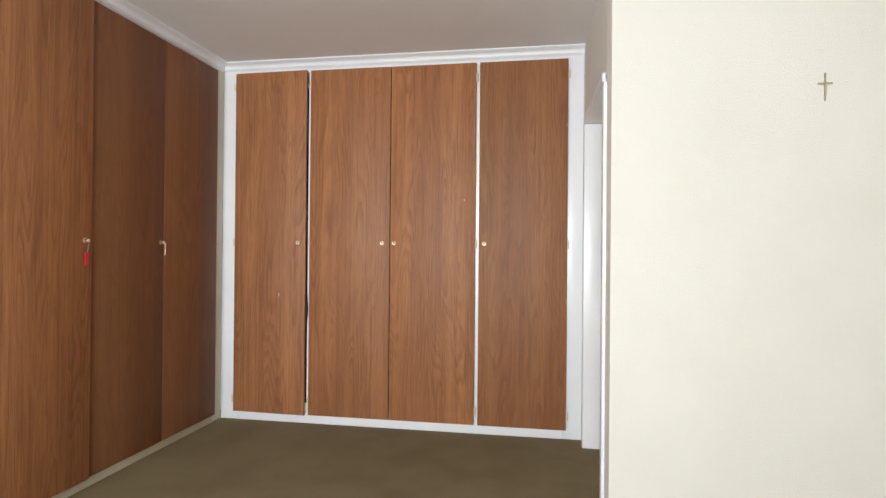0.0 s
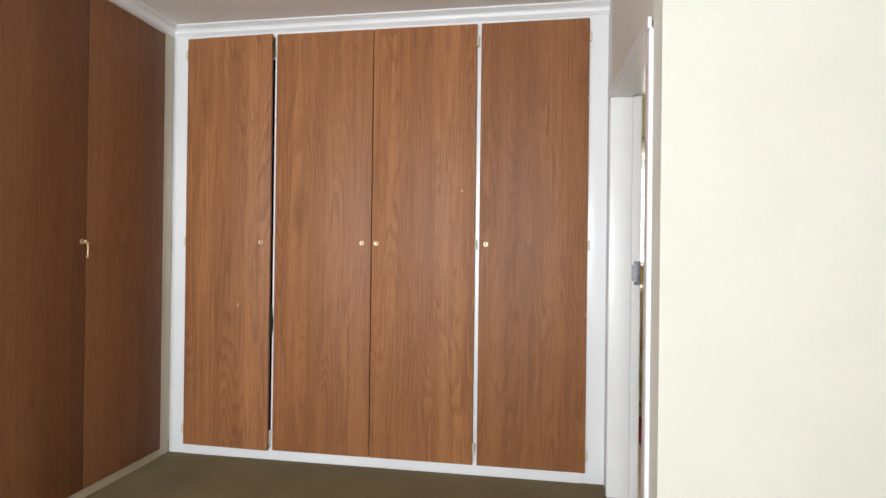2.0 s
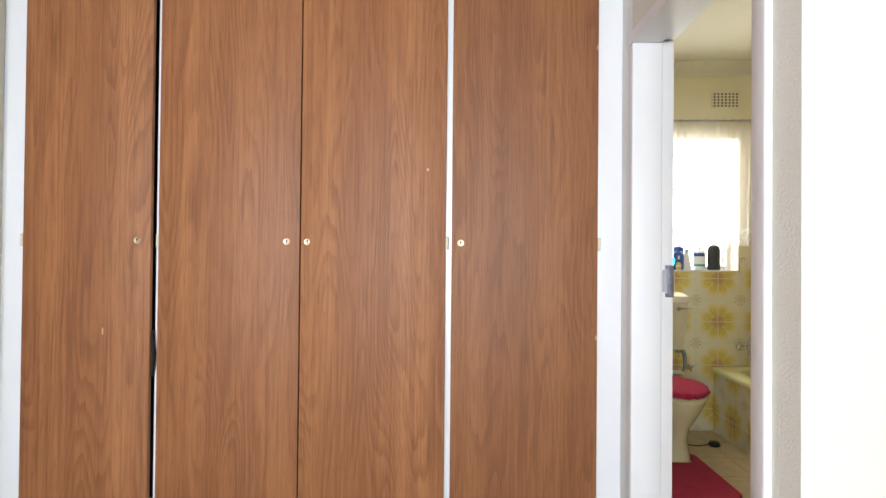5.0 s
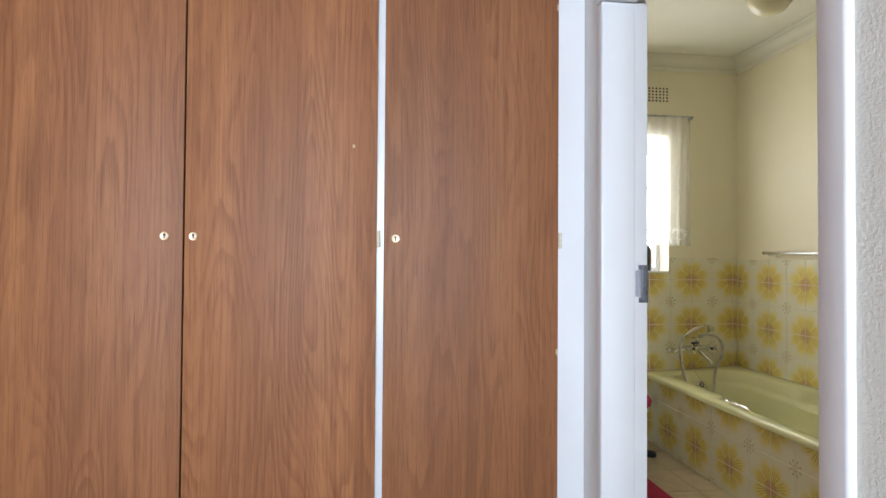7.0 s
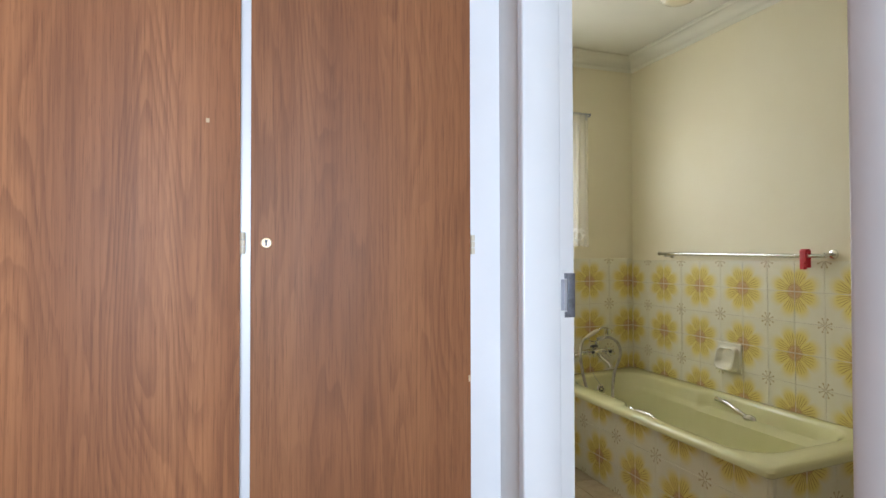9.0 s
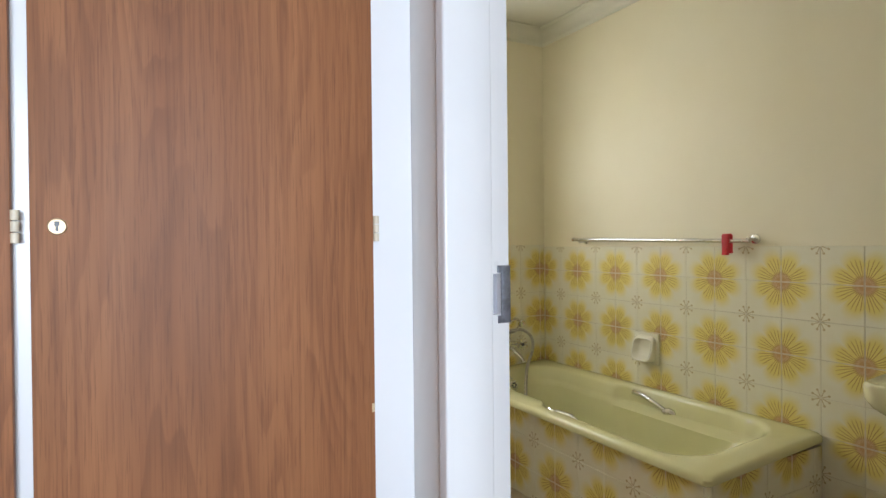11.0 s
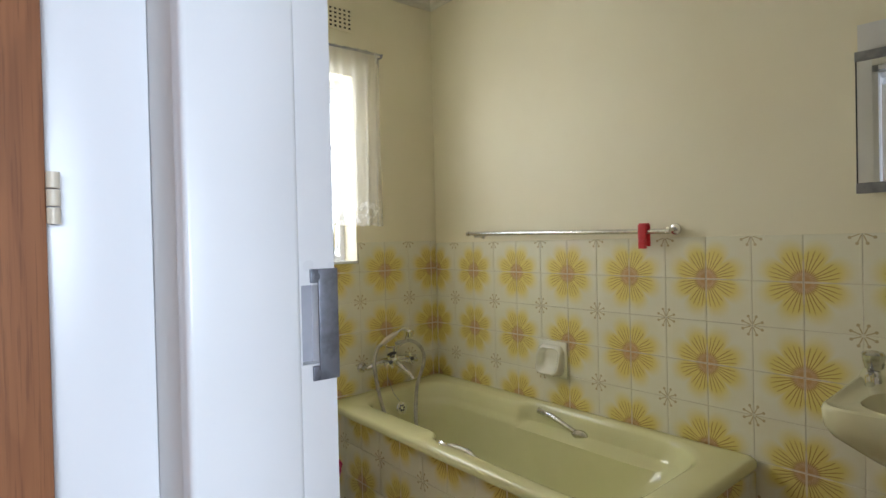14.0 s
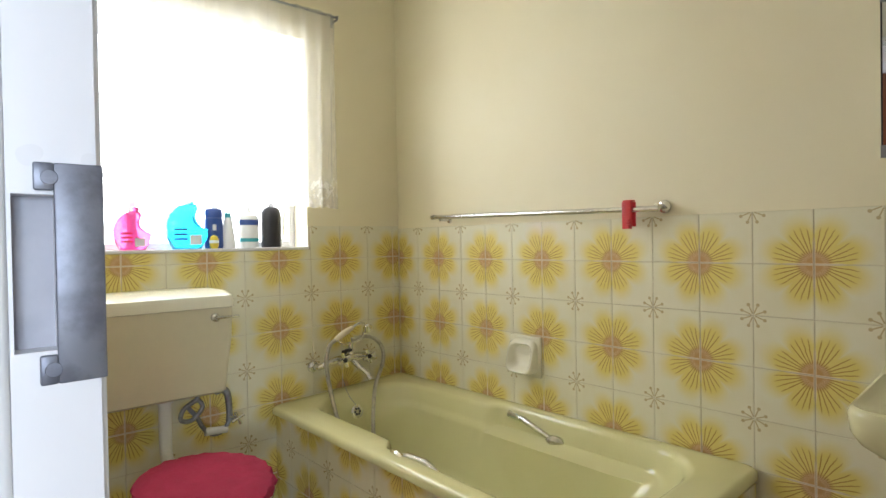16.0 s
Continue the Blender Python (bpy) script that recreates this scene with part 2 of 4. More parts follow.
TILE = flower_tile("flower_tile")
GROUT = painted("grout", (0.70, 0.64, 0.51), (0.55, 0.48, 0.36), 0.9, 200, 0.3, 0.002, 6)
CARPET = carpet_mat()
FLOOR_TILE = floor_tile_mat()
ENAMEL = glazed("primrose_enamel", (0.74, 0.72, 0.41), (0.71, 0.685, 0.37))
CHINA = glazed("primrose_china", (0.73, 0.70, 0.46), (0.69, 0.66, 0.42), 0.1)
CISTERN = plastic("primrose_plastic", (0.68, 0.63, 0.46), 0.35)
IVORY = glazed("ivory_china", (0.84, 0.82, 0.68), (0.80, 0.775, 0.63), 0.12)
CHROME = metal("chrome", (0.78, 0.78, 0.78), 0.08, 0.15)
STEEL = metal("dull_steel", (0.34, 0.36, 0.40), 0.38, 0.2)
ZINC = Nodes("worn_zinc", 0.45, 0.55, (0.20, 0.21, 0.25))
ZINC.bump(ZINC.noise(ZINC.coords(), 220, 4), 0.15, 0.001)
ZINC.base(ZINC.mix(ZINC.step(ZINC.noise(ZINC.coords(), 45, 5), 0.4, 0.7), (0.22, 0.23, 0.27), (0.14, 0.145, 0.175)))
ZINC = ZINC.m
BRASS = metal("brass", (0.80, 0.62, 0.42), 0.42, 0.2)
TARNISH = metal("tarnished_brass", (0.52, 0.46, 0.32), 0.45, 0.2)
HOSE = metal("worn_chrome", (0.50, 0.48, 0.43), 0.22, 0.15)
BLACK = plastic("black_plastic", (0.02, 0.02, 0.025), 0.4)
# near-black for shade in closets and vent holes, and the torn edge strip
DARK = plastic("shade_and_edge_black", (0.012, 0.010, 0.008), 0.9)
RED = plastic("red_plastic", (0.65, 0.02, 0.03), 0.35)
PINK = plastic("pink_bottle", (0.90, 0.16, 0.50), 0.2, 0.7)
BLUE = plastic("aqua_bottle", (0.04, 0.58, 0.86), 0.2, 0.7)
NAVY = plastic("navy_bottle", (0.02, 0.06, 0.25), 0.3)
WHITE_PL = plastic("white_plastic", (0.78, 0.78, 0.76), 0.35)
CHIP = plastic("bare_chipboard", (0.62, 0.46, 0.28), 0.8)
TEAL = plastic("teal_print", (0.05, 0.35, 0.38), 0.4)
YELLOW = plastic("yellow_plastic", (0.75, 0.55, 0.05), 0.4)
PORCELAIN = plastic("cream_handle", (0.78, 0.70, 0.55), 0.25)
HINGE = plastic("cream_hinge", (0.70, 0.62, 0.48), 0.4)
PILE = pile_mat("crimson_pile", (0.30, 0.006, 0.038), (0.42, 0.012, 0.062))
LACE = lace_mat()
GLASS = glass_mat()
MIRROR = Nodes("mirror", 0.01, 1.0, (0.88, 0.885, 0.87)).m
# lock pocket of the white frame: shade in the hole put into grey
POCKET = painted("pocket_shade_grey", (0.42, 0.42, 0.46), (0.34, 0.34, 0.38), 0.6, 80, 0.1, 0.002, 20)
PLASTER = painted("smooth_white_plaster", (0.80, 0.79, 0.775), (0.765, 0.755, 0.735), 0.6, 40, 0.08, 0.002)
OPAL = plastic("opal_glass", (0.88, 0.82, 0.58), 0.25)


# ---- building helpers ----
def box(bm, x0, x1, y0, y1, z0, z1, bevel=0.0, seg=2):
    r = bmesh.ops.create_cube(bm, size=1.0, matrix=Matrix.LocRotScale(
        ((x0 + x1) / 2, (y0 + y1) / 2, (z0 + z1) / 2), None, (x1 - x0, y1 - y0, z1 - z0)))
    if bevel:
        edges = {e for v in r["verts"] for e in v.link_edges}
        bmesh.ops.bevel(bm, geom=list(edges), offset=bevel, segments=seg, affect="EDGES", profile=0.5)
    return bm


def B(*a, bevel=0.0, seg=2):
    return box(bmesh.new(), *a, bevel=bevel, seg=seg)


def prism(pts, z0, z1):
    bm = bmesh.new()
    lo = [bm.verts.new((x, y, z0)) for x, y in pts]
    hi = [bm.verts.new((x, y, z1)) for x, y in pts]
    bm.faces.new(lo[::-1])
    bm.faces.new(hi)
    for i in range(len(pts)):
        j = (i + 1) % len(pts)
        bm.faces.new((lo[i], lo[j], hi[j], hi[i]))
    bmesh.ops.recalc_face_normals(bm, faces=bm.faces)
    return bm


def skin(bm, loops, cap0=True, cap1=True):
    rows = [[bm.verts.new(p) for p in loop] for loop in loops]
    n = len(rows[0])
    for a, b in zip(rows, rows[1:]):
        for i in range(n):
            j = (i + 1) % n
            bm.faces.new((a[i], a[j], b[j], b[i]))
    if cap0:
        bm.faces.new(rows[0][::-1])
    if cap1:
        bm.faces.new(rows[-1])
    bmesh.ops.recalc_face_normals(bm, faces=bm.faces)
    return bm


def smooth_path(pts, n=8):
    P = [Vector(p) for p in pts]
    P = [2 * P[0] - P[1]] + P + [2 * P[-1] - P[-2]]
    out = []
    for i in range(1, len(P) - 2):
        a, b, c, d = P[i - 1:i + 3]
        for k in range(n):
            t = k / n
            out.append(0.5 * (2 * b + (c - a) * t + (2 * a - 5 * b + 4 * c - d) * t * t + (3 * b - a - 3 * c + d) * t ** 3))
    out.append(P[-2])
    return out


def tube(pts, r, n=8, sides=12, radii=None, bm=None):
    bm = bm or bmesh.new()
    path = smooth_path(pts, n) if n > 1 else [Vector(p) for p in pts]
    up = None
    loops = []
    for i, p in enumerate(path):
        d = (path[min(i + 1, len(path) - 1)] - path[max(i - 1, 0)]).normalized()
        if up is None:
            up = d.orthogonal().normalized()
        up = (up - d * up.dot(d)).normalized()
        side = d.cross(up)
        rr = r if radii is None else float(np.interp(i / (len(path) - 1), np.linspace(0, 1, len(radii)), radii))
        loops.append([p + rr * (math.cos(a) * up + math.sin(a) * side) for a in np.linspace(0, 2 * math.pi, sides, endpoint=False)])
    return skin(bm, loops)


def lathe(profile, m=None, sides=32):
    """Turns (radius, height) pairs round the z axis; m places it."""
    m = m or Matrix()
    loops = [[m @ Vector((max(r, 1e-4) * math.cos(a), max(r, 1e-4) * math.sin(a), h)) for a in np.linspace(0, 2 * math.pi, sides, endpoint=False)] for r, h in profile]
    return skin(bmesh.new(), loops)


def rounded(cx, cy, hx, hy, rad, z, n=8, squash=0.0):
    """A rounded rectangle as a loop of 4 n points; squash narrows it towards -y."""
    out = []
    for k, (sx, sy) in enumerate(((1, 1), (-1, 1), (-1, -1), (1, -1))):
        for i in range(n):
            a = math.pi / 2 * (k + i / (n - 1))
            x, y = sx * (hx - rad) + rad * math.cos(a), sy * (hy - rad) + rad * math.sin(a)
            out.append(Vector((cx + x * (1 - squash * (0.5 - y / (2 * hy))), cy + y, z)))
    if n > 10:
        full = []
        for k, p in enumerate(out):
            q = out[(k + 1) % len(out)]
            full.append(p)
            if (k + 1) % n == 0:
                full += [p.lerp(q, i / 48) for i in range(1, 48)]
        out = full
    return out


def finish(ob, bm, material, smooth):
    for f in bm.faces:
        f.smooth = smooth
    bm.to_mesh(ob.data)
    bm.free()
    if smooth:
        ob.data.set_sharp_from_angle(angle=radians(38))
    ob.data.materials.append(material)
    return ob


def part(name, bm, material, parent, label="", smooth=True):
    ob = finish(new(name, bpy.data.meshes.new(name)), bm, material, smooth)
    ob.parent = parent
    return tagged(ob, label)


def solid(name, bm, material, label, category, kind="", group="", smooth=True):
    ob = finish(new(name, bpy.data.meshes.new(name)), bm, material, smooth)
    return tagged(ob, label, category, group, kind)


def thing(name, at, label, category, group="", kind=""):
    ob = new(name)
    ob.empty_display_size = 0.05
    ob.location = at
    bpy.context.view_layer.update()
    return tagged(ob, label, category, group, kind)


def wpart(name, bm, material, parent, label="", smooth=True):
    """A part whose mesh is given in world metres."""
    ob = part(name, bm, material, None, label, smooth)
    bpy.context.view_layer.update()
    ob.parent = parent
    ob.matrix_parent_inverse = parent.matrix_world.inverted()
    return ob


def structure(name, bm, material, label, category, smooth=False):
    return solid(name, bm, material, label, category, "structure", smooth=smooth)


def joined(*bms):
    out = bmesh.new()
    for b in bms:
        me = bpy.data.meshes.new("tmp")
        b.to_mesh(me)
        out.from_mesh(me)
        b.free()
        bpy.data.meshes.remove(me)
    return out


# ---- the large structure ----
FACE_Y = 3.80          # wardrobe frame face
LEFT_X = -2.065        # left cupboard frame face
BATH_X, BATH_Y = 2.32, 5.61   # tile faces of the bathroom
H_BED, H_BATH = 2.570, 2.615

structure("floor", prism([(-2.7, -2.3), (3.7, -2.3), (3.7, 2.70), (0.60, 2.70), (0.60, 3.70), (0.52, 3.72), (0.52, 4.0), (-2.7, 4.0)], -0.1, 0.0), CARPET, "olive-brown fitted bedroom carpet", "carpet")
structure("ceiling", prism([(-2.7, -2.3), (3.7, -2.3), (3.7, 2.72), (0.58, 2.72), (0.58, 4.4), (-2.7, 4.4)], H_BED, H_BED + 0.1), CEIL, "white-painted flat bedroom ceiling", "ceiling")
structure("wall_west", B(-2.9, -2.7, -2.3, 4.4, 0, H_BED), WALL_BED, "cream-painted bedroom wall behind the cupboards", "wall")
structure("wall_east", B(3.5, 3.7, -2.1, 2.66, 0, H_BED), WALL_BED, "cream-painted bedroom wall", "wall")

bm = bmesh.new()
for a in ((-2.7, -1.95, 0, H_BED), (0.35, 3.5, 0, H_BED), (-1.95, 0.35, 0, 0.8), (-1.95, 0.35, 2.2, H_BED)):
    box(bm, a[0], a[1], -2.3, -2.1, a[2], a[3])
structure("wall_south", bm, WALL_BED, "cream-painted bedroom wall with a wide window", "wall")

# wall with the crucifix, its end and the wall round the bathroom doorway
structure("wall_crucifix", prism([(0.53, 2.66), (3.6, 2.66), (3.6, 2.78), (0.645, 2.78), (0.645, 2.750), (0.518, 2.750)], 0, H_BED),
          WALL_BED, "cream wall with rough textured paint", "wall")
structure("wall_pier", prism([(0.500, 3.672), (0.645, 3.672), (0.645, 3.85), (0.492, 3.85), (0.492, 3.690), (0.494, 3.680)], 0, H_BED), PLASTER, "smooth white plaster pier beside the wardrobe", "wall")
lintel = prism([(0.518, 2.750), (0.645, 2.750), (0.645, 3.672), (0.492, 3.672)], 2.062, H_BATH + 0.05)
structure("wall_doorway", lintel, WALL_BED, "cream textured wall round the bathroom doorway", "wall")
structure("wall_bath_west", B(0.492, 0.645, 3.85, 5.9, 0, H_BATH + 0.05), WALL_BATH, "cream-painted bathroom wall", "wall")

WX0, WX1, WZ0, WZ1 = 0.82, 1.812, 1.135, 2.075
bm = bmesh.new()
PY = BATH_Y + 0.008
box(bm, 0.645, WX0, PY, 5.85, 0, H_BATH + 0.05)
box(bm, WX1, 2.6, PY, 5.85, 0, H_BATH + 0.05)
box(bm, WX0, WX1, PY, 5.85, 0, WZ0)
box(bm, WX0, WX1, PY, 5.85, WZ1, H_BATH + 0.05)
wall_n = structure("wall_bath_north", bm, WALL_BATH, "cream-painted bathroom wall with a window, tiled below", "wall")
wall_e = structure("wall_bath_east", B(BATH_X + 0.008, 2.6, 2.78, PY, 0, H_BATH + 0.05), WALL_BATH, "cream-painted bathroom wall, tiled below", "wall")
structure("ceiling_bath", B(0.645, 2.6, 2.78, 5.86, H_BATH, H_BATH + 0.12), CEIL_BATH, "cream-painted bathroom ceiling", "ceiling")
floor_b = structure("floor_bath", B(0.601, 2.6, 2.70, 5.7, -0.1, -0.010), GROUT, "beige tiled bathroom floor with dark joints", "floor")
structure("ground", B(-400, 400, -400, 400, -0.6, -0.5), CREAM_TRIM, "pale ground outside the house", "ground")


def cornice(name, a, b, inward, top, depth, label, mat):
    """A coved ceiling moulding from a to b, hollow towards the room."""
    a, b, inw = Vector((*a, 0)), Vector((*b, 0)), Vector((*inward, 0))
    prof = [(0.0, -depth), (0.006, -depth), (0.010, -depth + 0.006), (0.016, -depth + 0.012)]
    for k in range(7):
        t = math.radians(90 * k / 6)
        prof.append((depth - 0.014 - (depth - 0.032) * math.cos(t), -depth + 0.016 + (depth - 0.03) * math.sin(t)))
    prof += [(depth - 0.010, -0.010), (depth, -0.008), (depth, 0.0), (0.0, 0.0)]
    bm = bmesh.new()
    loops = [[p + inw * u + Vector((0, 0, top + w)) for u, w in prof] for p in (a, b)]
    return structure(name, skin(bm, loops), mat, label, "cornice")


cornice("cornice_wardrobe", (-2.065, 3.80), (0.492, 3.80), (0, -1), H_BED, 0.056, "white moulded cornice above the wardrobe", WHITE)
cornice("cornice_left", (-2.065, -2.1), (-2.065, 3.80), (1, 0), H_BED, 0.056, "white moulded cornice above the cupboards", WHITE)
cornice("cornice_bath_north", (0.645, PY), (2.328, PY), (0, -1), H_BATH, 0.090, "white coved bathroom cornice", CEIL_BATH)
cornice("cornice_bath_east", (2.328, PY), (2.328, 2.78), (-1, 0), H_BATH, 0.090, "white coved bathroom cornice", CEIL_BATH)
cornice("cornice_bath_west", (0.645, 3.672), (0.645, PY), (1, 0), H_BATH, 0.090, "white coved bathroom cornice", CEIL_BATH)

# pressed-steel door frame with its lock keep
fr = thing("door_frame", (0.56, 3.645, 0), "white-painted pressed-steel door frame of the bathroom", "door frame", kind="structure")
wpart("jamb", B(0.503, 0.650, 2.746, 2.808, 0, 2.03, bevel=0.007, seg=3), WHITE, fr)
wpart("jamb", B(0.484, 0.597, 3.642, 3.674, 0, 2.03, bevel=0.006, seg=3), WHITE, fr)
KZ0, KZ1, RY, RX = 1.096, 1.180, 3.647, 0.638
bm = bmesh.new()
box(bm, 0.597, RX, RY, 3.674, 0, KZ0)
box(bm, 0.597, RX, RY, 3.674, KZ1, 2.03)
box(bm, 0.597, 0.599, RY, 3.674, KZ0, KZ1)
box(bm, 0.619, RX, RY, 3.674, KZ0, KZ1)
wpart("rebate", bm, WHITE, fr)
# grey colour here is the shade inside the pocket
wpart("lock_pocket", B(0.597, 0.621, 3.664, 3.668, KZ0, KZ1), POCKET, fr, "pocket behind the lock keep, its shade put in grey")
bm = bmesh.new()
box(bm, 0.6175, RX + 0.002, RY - 0.0035, RY, 1.078, 1.197, bevel=0.0012)
box(bm, 0.6085, 0.6178, RY - 0.0035, RY, KZ1 + 0.002, 1.197, bevel=0.0012)
box(bm, 0.6095, 0.6178, RY - 0.0035, RY, 1.078, KZ0 - 0.002, bevel=0.0012)
box(bm, RX, RX + 0.0028, RY - 0.0030, RY + 0.014, 1.078, 1.197, bevel=0.001)
sp = wpart("strike_plate", bm, ZINC, fr, "dull grey steel strike plate")
for z in (1.189, 1.086):
    wpart("screw", joined(lathe([(0, 0), (0.0042, 0), (0.0038, 0.0004), (0, 0.0005)], pose(0.6155, RY - 0.0034, z, 90, 0, 0), 16), B(0.6120, 0.6190, RY - 0.00415, RY - 0.00385, z - 0.0004, z + 0.0004)), ZINC, sp)
wpart("head", prism([(0.512, 2.808), (0.597, 2.808), (0.597, 3.642), (0.496, 3.642)], 2.03, 2.060), WHITE, fr)
wpart("head_rebate", prism([(0.597, 2.808), (0.642, 2.808), (0.642, 3.647), (0.597, 3.647)], 2.040, 2.060), WHITE, fr)
wpart("head_lip", prism([(0.498, 2.746), (0.512, 2.746), (0.496, 3.674), (0.480, 3.674)], 2.028, 2.068), WHITE, fr)

# bathroom window: steel casement in a plastered reveal
win = thing("window_1", (1.31, 5.75, WZ0), "white steel-framed bathroom window with clear panes", "window", kind="structure")
bm = bmesh.new()
Y0, Y1 = 5.74, 5.77
for x0, x1, z0, z1 in ((WX0, WX0 + 0.03, WZ0, WZ1), (WX1 - 0.03, WX1, WZ0, WZ1), (WX0 + 0.03, WX1 - 0.03, WZ0, WZ0 + 0.03), (WX0 + 0.03, WX1 - 0.03, WZ1 - 0.03, WZ1)):
    box(bm, x0, x1, Y0, Y1, z0, z1, bevel=0.003)
wpart("window_frame", bm, WHITE, win)
for x in (1.11, 1.43):
    wpart("mullion", B(x, x + 0.028, Y0 - 0.004, Y1, WZ0 + 0.03, WZ1 - 0.03, bevel=0.003), WHITE, win)
for x0, x1 in ((WX0 + 0.03, 1.11), (1.138, 1.43), (1.458, WX1 - 0.03)):
    for z in (1.42, 1.72):
        wpart("glazing_bar", B(x0, x1, Y0 + 0.004, Y1 - 0.004, z, z + 0.016, bevel=0.002), WHITE, win)
    p = wpart("pane", B(x0, x1, 5.753, 5.757, WZ0 + 0.03, WZ1 - 0.03), GLASS, win)
    p.visible_shadow = False
wpart("window_sill", B(WX0, WX1, 5.604, 5.74, WZ0 - 0.008, WZ0 + 0.004, bevel=0.003), WHITE, win, "white tiled sill")
wpart("casement_stay", tube([(1.72, 5.735, 1.165), (1.755, 5.73, 1.18), (1.77, 5.73, 1.30)], 0.005, 4, 8), WHITE, win)

# bedroom window behind the walk
win2 = thing("window_2", (-0.8, -2.2, 0.8), "wide white-framed bedroom window", "window", kind="structure")
bm = bmesh.new()
for x0, x1, z0, z1 in ((-1.95, -1.90, 0.8, 2.2), (0.30, 0.35, 0.8, 2.2), (-1.90, 0.30, 0.8, 0.85), (-1.90, 0.30, 2.15, 2.2), (-0.82, -0.78, 0.85, 2.15)):
    box(bm, x0, x1, -2.23, -2.18, z0, z1, bevel=0.004)
wpart("window_frame", bm, WHITE, win2)

# ---- bedroom: built-in cupboards ----
DZ0, DZ1 = 0.062, 2.492


def lock(parent, at, n):
    d = Vector(n)
    m = Matrix.Translation(at) @ d.to_track_quat("Z", "Y").to_matrix().to_4x4()
    k = wpart("lock", lathe([(0.0, 0.0), (0.0138, 0.0), (0.0138, 0.002), (0.0120, 0.0035), (0.0095, 0.0030), (0.0, 0.0030)], m, 20), BRASS, parent, "round brass lock")
    bm = bmesh.new()
    box(bm, -0.0020, 0.0020, -0.0075, 0.004, 0.0028, 0.0037)
    box(bm, -0.0036, 0.0036, 0.001, 0.0080, 0.0028, 0.0036)
    bmesh.ops.transform(bm, matrix=m, verts=bm.verts)
    wpart("keyhole", bm, BLACK, k)


def hinge(parent, x, z, turned=0):
    bm = bmesh.new()
    for k in range(3):
        b = lathe([(0.0, 0), (0.0062, 0.0004), (0.0062, 0.0166), (0.0, 0.017)], Matrix.Translation((x, 3.778, z - 0.027 + 0.018 * k)), 12)
        me = bpy.data.meshes.new("tmp")
        b.to_mesh(me)
        bm.from_mesh(me)
        b.free()
        bpy.data.meshes.remove(me)
    wpart("hinge", bm, HINGE, parent, "cream-painted knuckle hinge")


ward = thing("wardrobe", (-0.8, 3.80, 0), "built-in floor-to-ceiling wardrobe, four teak-laminate doors in a white frame", "wardrobe", "built-in cupboards")
FY1 = 3.83
wpart("frame_stile", B(-2.065, -1.940, FACE_Y, FY1, 0.0, 2.53, bevel=0.003), WHITE, ward)
wpart("frame_stile", B(0.370, 0.4915, FACE_Y, FY1, 0.0, 2.53, bevel=0.003), WHITE, ward)
wpart("frame_head", B(-1.940, 0.370, FACE_Y + 0.001, FY1, DZ1 - 0.012, 2.53, bevel=0.002), WHITE, ward)
wpart("plinth", B(-1.940, 0.370, FACE_Y - 0.004, FY1, 0.0, DZ0 + 0.014, bevel=0.003), WHITE, ward)
for x0, x1 in ((-1.406, -1.377), (-0.22, -0.18)):
    wpart("mullion", B(x0, x1, FACE_Y + 0.001, FY1, DZ0 + 0.014, DZ1 - 0.012), WHITE, ward)
# back panel blackened so that the door gaps show closet shade
wpart("carcass", B(-2.06, 0.47, 4.30, 4.36, 0.0, 2.53), DARK, ward, "near-black back panel, closet shade put in its colour")
for x0, x1, ajar, hx, lx in ((-1.955, -1.409, -1.6, -1.961, -1.465), (-1.386, -0.8035, 0.0, -1.389, -0.856), (-0.7985, -0.2125, 0.0, -0.207, -0.772), (-0.1885, 0.391, 0.0, 0.397, -0.152)):
    d = wpart("door", B(x0, x1, 3.777, 3.797, DZ0, DZ1, bevel=0.0025), WOOD_DIM if x0 > -0.3 else WOOD, ward, "teak-grained laminate door")
    lock(d, (lx, 3.777, 1.276), (0, -1, 0))
    for z in (0.155, 1.276, 2.395):
        hinge(d, hx, z)
    if ajar:
        c = Matrix.Translation((x0, 3.797, 0))
        d.matrix_basis = c @ Matrix.Rotation(radians(ajar), 4, "Z") @ c.inverted()

wpart("chip", B(-1.608, -1.604, 3.7658, 3.7672, 0.892, 0.918), CHIP, ward, "pale chip in the laminate")
for x, z, w, t in ((-0.287, 1.570, 0.004, 0.005), (0.3865, 0.905, 0.003, 0.009), (0.387, 2.06, 0.002, 0.010)):
    wpart("chip", B(x - w, x + w, 3.7762, 3.7775, z - t, z + t, bevel=0.0005), CHIP, ward, "pale chip in the laminate")
wpart("edge_strip", skin(bmesh.new(), [[Vector((x, y, z)) for x, y in ((-1.404 + d, 3.7745), (-1.404 + d, 3.790), (-1.420, 3.790), (-1.420, 3.7745))] for z, d in ((0.72, 0.0), (0.77, 0.006), (0.81, 0.008), (0.86, 0.004), (0.91, 0.0))]), DARK, ward, "dark torn edge strip")

left = thing("cupboard", (-2.065, 1.5, 0), "built-in row of tall teak-laminate cupboard doors along the wall", "cupboard", "built-in cupboards")
wpart("frame_stile", B(-2.095, LEFT_X, 3.684, 3.80, 0.0, 2.53, bevel=0.003), CREAM_TRIM, left, "cream-painted end stile")
wpart("frame_head", B(-2.095, LEFT_X, -2.1, 3.684, DZ1 + 0.004, 2.53, bevel=0.002), WHITE, left)
wpart("plinth", B(-2.095, LEFT_X + 0.006, -2.1, 3.684, 0.0, 0.052, bevel=0.003), CREAM_TRIM, left, "cream-painted plinth")
